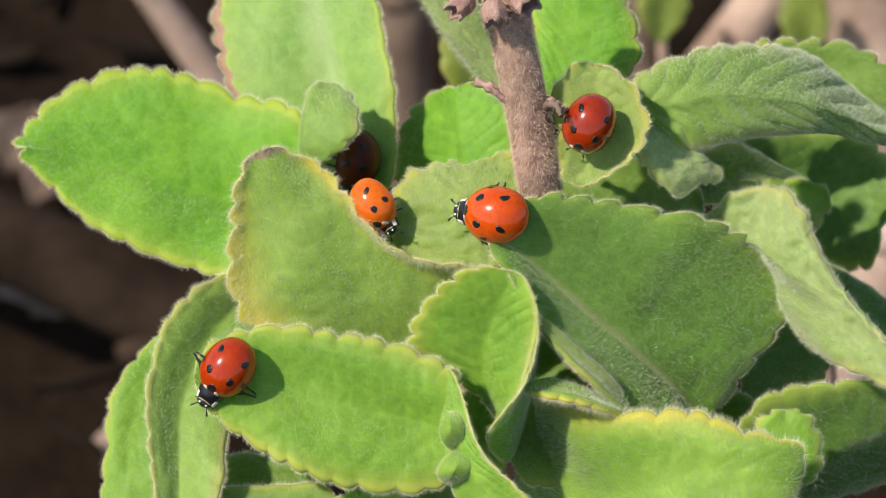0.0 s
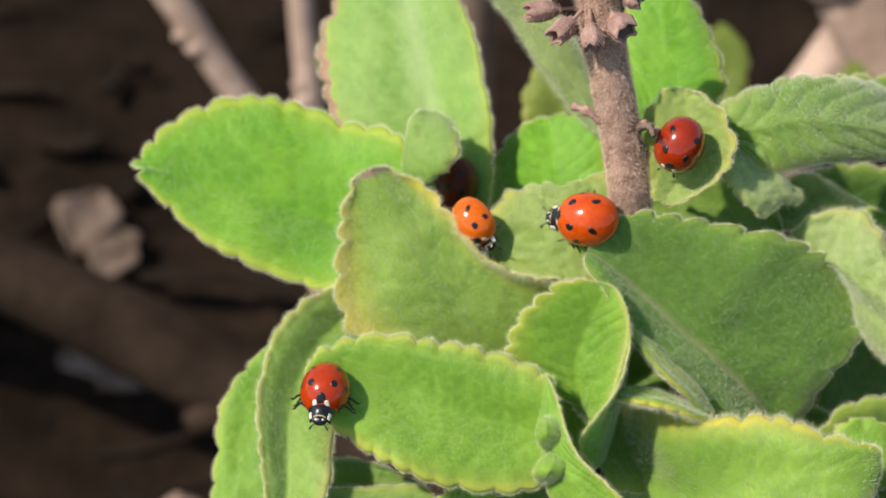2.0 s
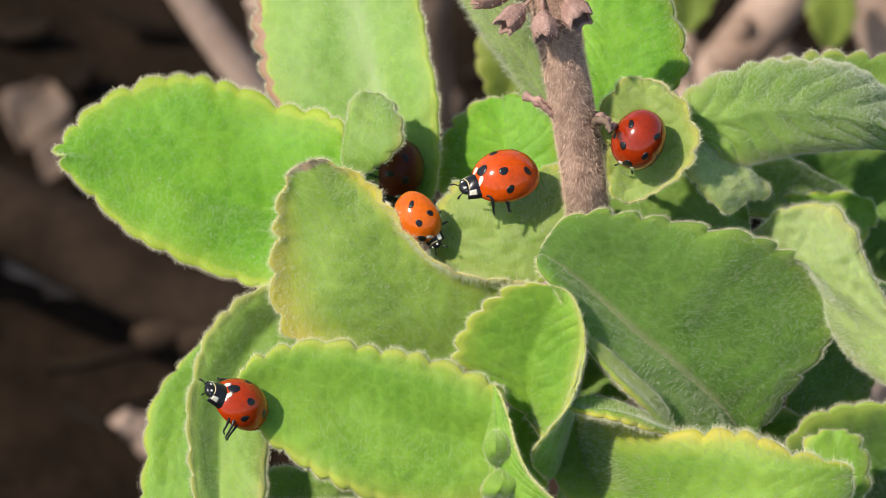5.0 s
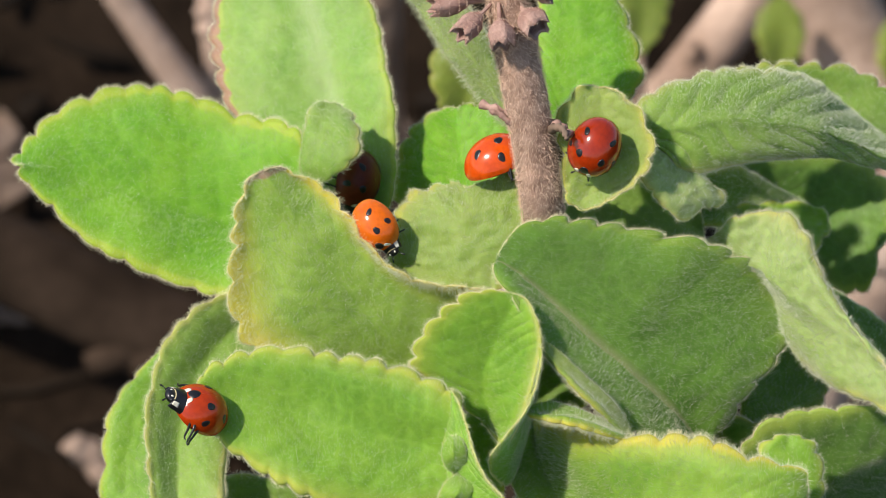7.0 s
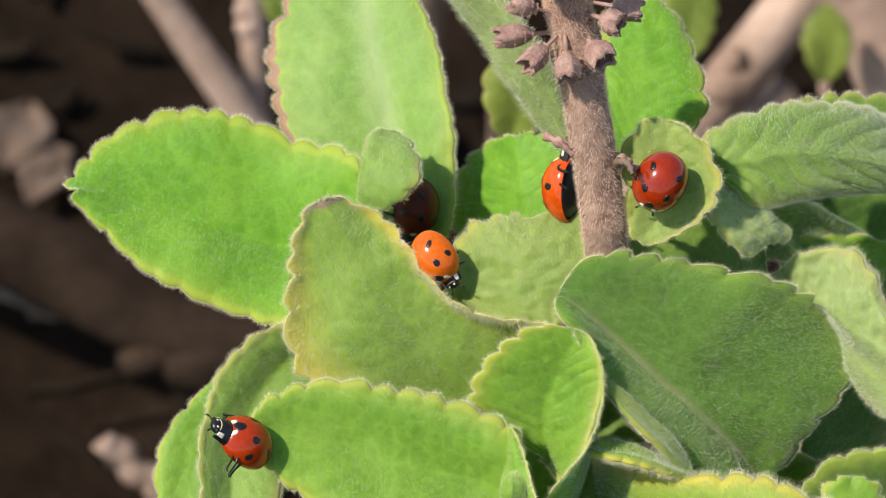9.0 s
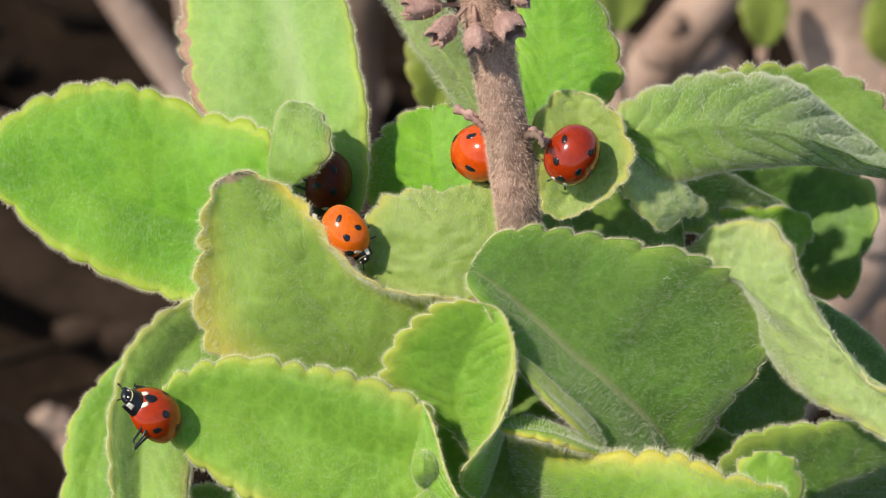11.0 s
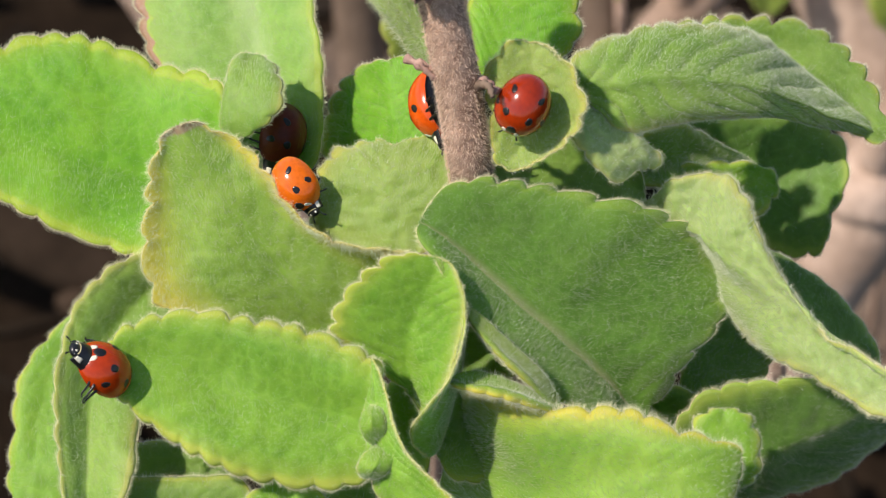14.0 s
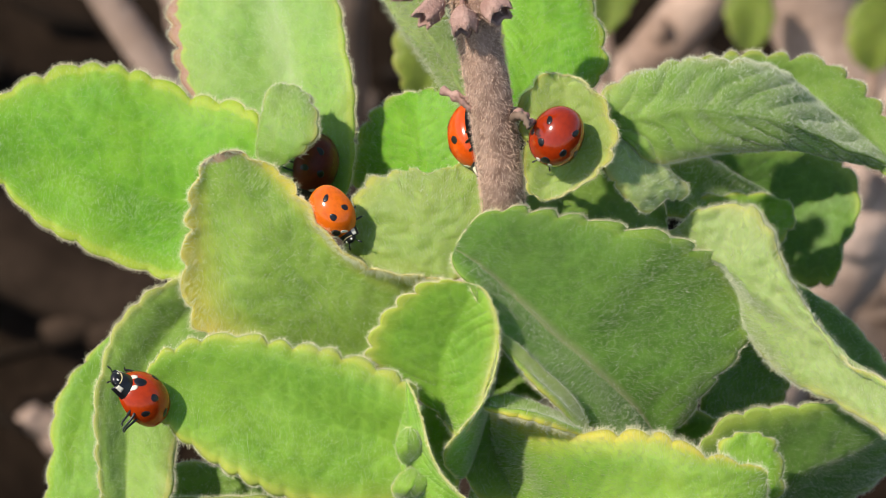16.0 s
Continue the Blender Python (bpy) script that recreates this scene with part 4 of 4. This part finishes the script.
branch((-32.7, 26.1, -240.0), (-33.8, 42.6, -232.0), 0.0024, 0.0022, WOOD, "thin pale brown upright stick", scars=(0.5,))
branch((-6.1, 23.3, -235.0), (-5.7, 40.4, -225.0), 0.0042, 0.0040, DRYLEAF, "brown upright woody branch", scars=(0.55,))
branch((4.0, 20.3, -160.0), (3.8, 23.5, -158.0), 0.0008, 0.0006, DRYLEAF, "pale thin dry stalk behind the shoot", reach=0.002)
branch((33.3, 26.6, -240.0), (31.7, 43.1, -232.0), 0.0036, 0.0036, DRYLEAF, "dark brown upright woody stick", scars=(0.6,))
branch((-43.9, -43.0, -250.0), (-58.0, -31.1, -244.0), 0.0026, 0.0024, WOOD, "pale broken stick end on soil", reach=0.0)
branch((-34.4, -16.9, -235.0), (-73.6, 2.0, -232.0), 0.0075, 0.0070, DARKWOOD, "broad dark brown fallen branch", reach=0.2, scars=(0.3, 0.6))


def dry_leaf(p, size, turn, mat=None):
    """A curled dead leaf lying on the ground below a plant place."""
    q = at(p)
    rows, cols = 12, 7
    verts = []
    for i in range(rows):
        f = i / (rows - 1)
        for k in range(cols):
            g = k / (cols - 1) * 2 - 1
            w = math.sin(math.pi * min(1, f * 0.96 + 0.02)) ** 0.8 * 0.34
            verts.append(((f - 0.5) * size, g * w * size, (0.10 * g * g + 0.10 * math.sin(f * 5)) * size + 0.05 * size * noise.noise((f * 3, g * 2, turn))))
    faces = [(r * cols + c, r * cols + c + 1, (r + 1) * cols + c + 1, (r + 1) * cols + c) for r in range(rows - 1) for c in range(cols - 1)]
    ob = finish("dry_leaf", verts, faces, mat or DRYLEAF)
    mod = ob.modifiers.new("thickness", "SOLIDIFY")
    mod.thickness = 0.0006
    ob.matrix_basis = pose(q.x, q.y, GROUND + 0.004, 8, -6, turn)
    return tagged(ob, "pale brown curled dead leaf on soil", "dead leaf", "dead leaves on the soil")


for spot, size, turn in (((-81.0, 38.3, -300.0), 0.020, 80), ((-75.2, 27.2, -300.0), 0.012, 30), ((-74.5, 17.9, -300.0), 0.014, 70), ((-75.7, -33.8, -300.0), 0.016, 140), ((-68.3, -38.1, -300.0), 0.012, 20),
                         ((-9.2, 40.6, -300.0), 0.026, 100), ((85.6, -15.9, -290.0), 0.03, 60), ((92.0, -24.0, -290.0), 0.03, 10), ((72.3, -28.8, -280.0), 0.022, 100),
                         ((-8.7, 42.6, -300.0), 0.02, 20), ((56.3, 45.0, -310.0), 0.03, 140), ((88.8, -43.6, -280.0), 0.03, 40)):
    dry_leaf(spot, size, turn)

# small bits of bark, twig and dead leaf strewn over the soil
rng = np.random.default_rng(21)
verts, faces = [], []
for k in range(260):
    x, y = rng.uniform(-0.16, 0.20), rng.uniform(-0.02, 0.34)
    ln, wd, hg = rng.uniform(0.003, 0.009), rng.uniform(0.001, 0.0035), rng.uniform(0.0008, 0.002)
    m = pose(x, y, GROUND + 0.003 + rng.uniform(0, 0.006), rng.uniform(-25, 25), rng.uniform(-25, 25), rng.uniform(0, 360))
    base = len(verts)
    for i in range(4):
        f = i / 3 * 2 - 1
        w2 = wd * (1 - 0.6 * f * f)
        for a, c in ((-1, -0.4), (0, 1), (1, -0.4)):
            verts.append(m @ Vector((f * ln, a * w2, c * hg + 0.3 * hg * math.sin(3 * f + k))))
    for i in range(3):
        for a in range(3):
            q = (a + 1) % 3
            faces.append((base + i * 3 + a, base + i * 3 + q, base + i * 3 + 3 + q, base + i * 3 + 3 + a))
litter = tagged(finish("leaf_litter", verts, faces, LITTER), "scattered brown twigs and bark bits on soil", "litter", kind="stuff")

far = tagged(new("neighbouring_shrub"), "blurred yellow-green leaves of a shrub behind", "plant")
for c, w, h, d in (((32.2, 37.5, -170.0), 3.6, 7.0, -170), ((55.3, 35.3, -190.0), 3.0, 6.0, -190), ((3.2, 22.2, -70.0), 3.0, 6.5, -70), ((43.2, 0.3, -60.0), 2.2, 3.6, -60), ((74.7, 32.8, -190.0), 4.0, 6.0, -190), ((-27.1, 40.5, -190.0), 2.5, 5.0, -190)):
    u, v, z = c
    leaf([(u, v - h, z - 2), (u + 0.4, v, z), (u, v + h, z + 1)], [(u - w, v - h * 0.5, z), (u - w * 1.2, v, z), (u - w, v + h * 0.5, z)], [(u + w, v - h * 0.5, z), (u + w * 1.2, v, z), (u + w, v + h * 0.5, z)], FAR, fuzz=0, owner=far)
    stalk = spline([at((u, v - h, z - 2)), at((u + 3, v - h - 30, z - 30)), Vector((at((u + 5, v, z)).x, at((u, v, z)).y + 0.01, GROUND - 0.004))], 8)
    finish("stalk", *tube(stalk, [0.0008] * len(stalk), 8), BARK, far, "thin brown stalk")


def motions():
    A = [
        (0.0, (-19.6, -10.9, 4.95), (-0.55, -0.80, -0.15), (-0.12, -0.05, 0.97)),
        (0.5, (-19.6, -10.9, 4.95), (-0.18, -0.92, -0.25), (-0.12, -0.18, 0.97)),
        (1.0, (-19.5, -12.7, 5.0), (0.12, -0.98, -0.05), (-0.1, 0.0, 0.99)),
        (1.5, (-19.9, -14.0, 5.1), (0.32, -0.72, 0.5), (-0.1, 0.5, 0.8)),
        (2.0, (-20.6, -12.7, 5.2), (-0.1, -0.75, 0.55), (-0.05, 0.6, 0.8)),
        (2.5, (-21.2, -13.2, 5.3), (-0.5, -0.7, 0.45), (0.05, 0.52, 0.85)),
        (3.0, (-21.5, -13.8, 5.4), (-0.88, -0.14, 0.42), (0.30, 0.40, 0.86)),
        (3.5, (-21.9, -13.5, 5.4), (-0.75, 0.30, 0.60), (0.65, 0.60, 0.47)),
        (4.0, (-22.3, -13.2, 5.4), (-0.71, 0.37, 0.60), (0.70, 0.52, 0.46)),
        (6.5, (-22.6, -12.8, 5.4), (-0.71, 0.37, 0.62), (0.70, 0.53, 0.45)),
        (7.0, (-22.4, -12.8, 5.4), (-0.71, 0.37, 0.62), (0.70, 0.53, 0.45)),
        (7.5, (-22.5, -12.6, 5.4), (-0.70, 0.38, 0.62), (0.71, 0.52, 0.45)),
        (8.0, (-23.0, -12.6, 5.4), (-0.70, 0.39, 0.62), (0.71, 0.51, 0.45)),
        (8.5, (-22.3, -13.1, 5.4), (-0.69, 0.40, 0.62), (0.72, 0.50, 0.45)),
        (9.0, (-23.4, -12.7, 5.4), (-0.68, 0.42, 0.62), (0.73, 0.48, 0.45)),
        (9.5, (-23.1, -12.5, 5.4), (-0.68, 0.43, 0.62), (0.74, 0.46, 0.44)),
        (12.0, (-23.4, -12.1, 5.4), (-0.635, 0.49, 0.635), (0.78, 0.40, 0.43)),
        (12.5, (-22.9, -12.3, 5.4), (-0.635, 0.49, 0.635), (0.78, 0.40, 0.43)),
        (14.5, (-22.9, -12.2, 5.4), (-0.635, 0.49, 0.635), (0.78, 0.40, 0.43)),
        (16.0, (-23.1, -12.9, 5.4), (-0.635, 0.49, 0.635), (0.78, 0.40, 0.43)),
    ]
    walk(walker, [(t, perch(p, a, u)) for t, p, a, u in A])
    B = [
        (0.0, (4.85, 3.1, 4.6), (-0.86, 0.10, -0.5), (-0.48, 0.12, 0.87)),
        (2.0, (4.5, 4.2, 4.6), (-0.87, 0.06, -0.48), (-0.46, 0.14, 0.88)),
        (3.5, (4.1, 4.8, 4.7), (-0.88, -0.02, -0.42), (-0.42, 0.2, 0.88)),
        (4.0, (2.85, 5.7, 4.0), (-0.95, -0.25, -0.12), (-0.1, 0.3, 0.94)),
        (4.8, (1.20, 7.20, 3.00), (-0.7, 0.3, 0.5), (0.0, 0.6, 0.8)),
        (5.6, (2.60, 9.00, 0.50), (0.35, 0.5, 0.7), (-0.2, 0.85, 0.4)),
        (6.5, (5.36, 9.79, -1.00), (0.97, 0.12, 0.1), (-0.25, 0.95, 0.2)),
        (7.0, (4.99, 9.96, -1.00), (0.95, 0.25, 0.0), (-0.35, 0.9, 0.25)),
        (7.5, (4.1, 9.7, -1.00), (0.45, 0.87, -0.1), (-0.85, 0.42, 0.35)),
        (8.0, (5.7, 9.4, -1.00), (0.08, 0.8, 0.52), (-0.85, 0.14, -0.42)),
        (8.5, (5.32, 9.69, -1.00), (0.1, 0.82, 0.48), (-0.79, 0.2, -0.53)),
        (9.0, (5.89, 10.72, -1.00), (0.08, 0.92, 0.25), (-0.78, 0.1, -0.52)),
        (9.5, (5.88, 11.04, -1.00), (0.05, 0.95, 0.1), (-0.75, 0.05, -0.6)),
        (10.3, (5.80, 11.20, -1.00), (0.35, 0.75, -0.5), (-0.9, 0.2, -0.2)),
        (10.9, (5.70, 11.40, -1.00), (0.5, 0.1, -0.85), (-0.85, 0.1, 0.3)),
        (11.4, (5.60, 11.50, -1.00), (0.5, -0.6, -0.5), (-0.85, -0.1, 0.4)),
        (12.0, (6.0, 11.9, -1.0), (0.22, -0.88, 0.30), (-0.78, -0.33, -0.52)),
        (14.5, (6.1, 11.3, -1.0), (0.22, -0.88, 0.30), (-0.78, -0.33, -0.52)),
        (16.0, (6.6, 11.3, -1.0), (0.22, -0.88, 0.30), (-0.78, -0.33, -0.52)),
    ]
    walk(climber, [(t, perch(p, a, u)) for t, p, a, u in B])
    # legs swing in two alternating sets of three while the ladybird walks
    for legs, start, stop in ((walker_legs, 0.0, 4.5), (climber_legs, 3.0, 10.0)):
        for ob, rest, k, side in legs:
            rows = []
            for q in range(65):
                t = q * 0.25
                phase = (k + (0 if side > 0 else 1)) % 2
                swing = (14 if (q + phase) % 2 else -14) if start < t < stop else 0
                rows.append((t, rest @ pose(0, 0, 0, 0, 0, swing)))
            walk(ob, rows)


motions()
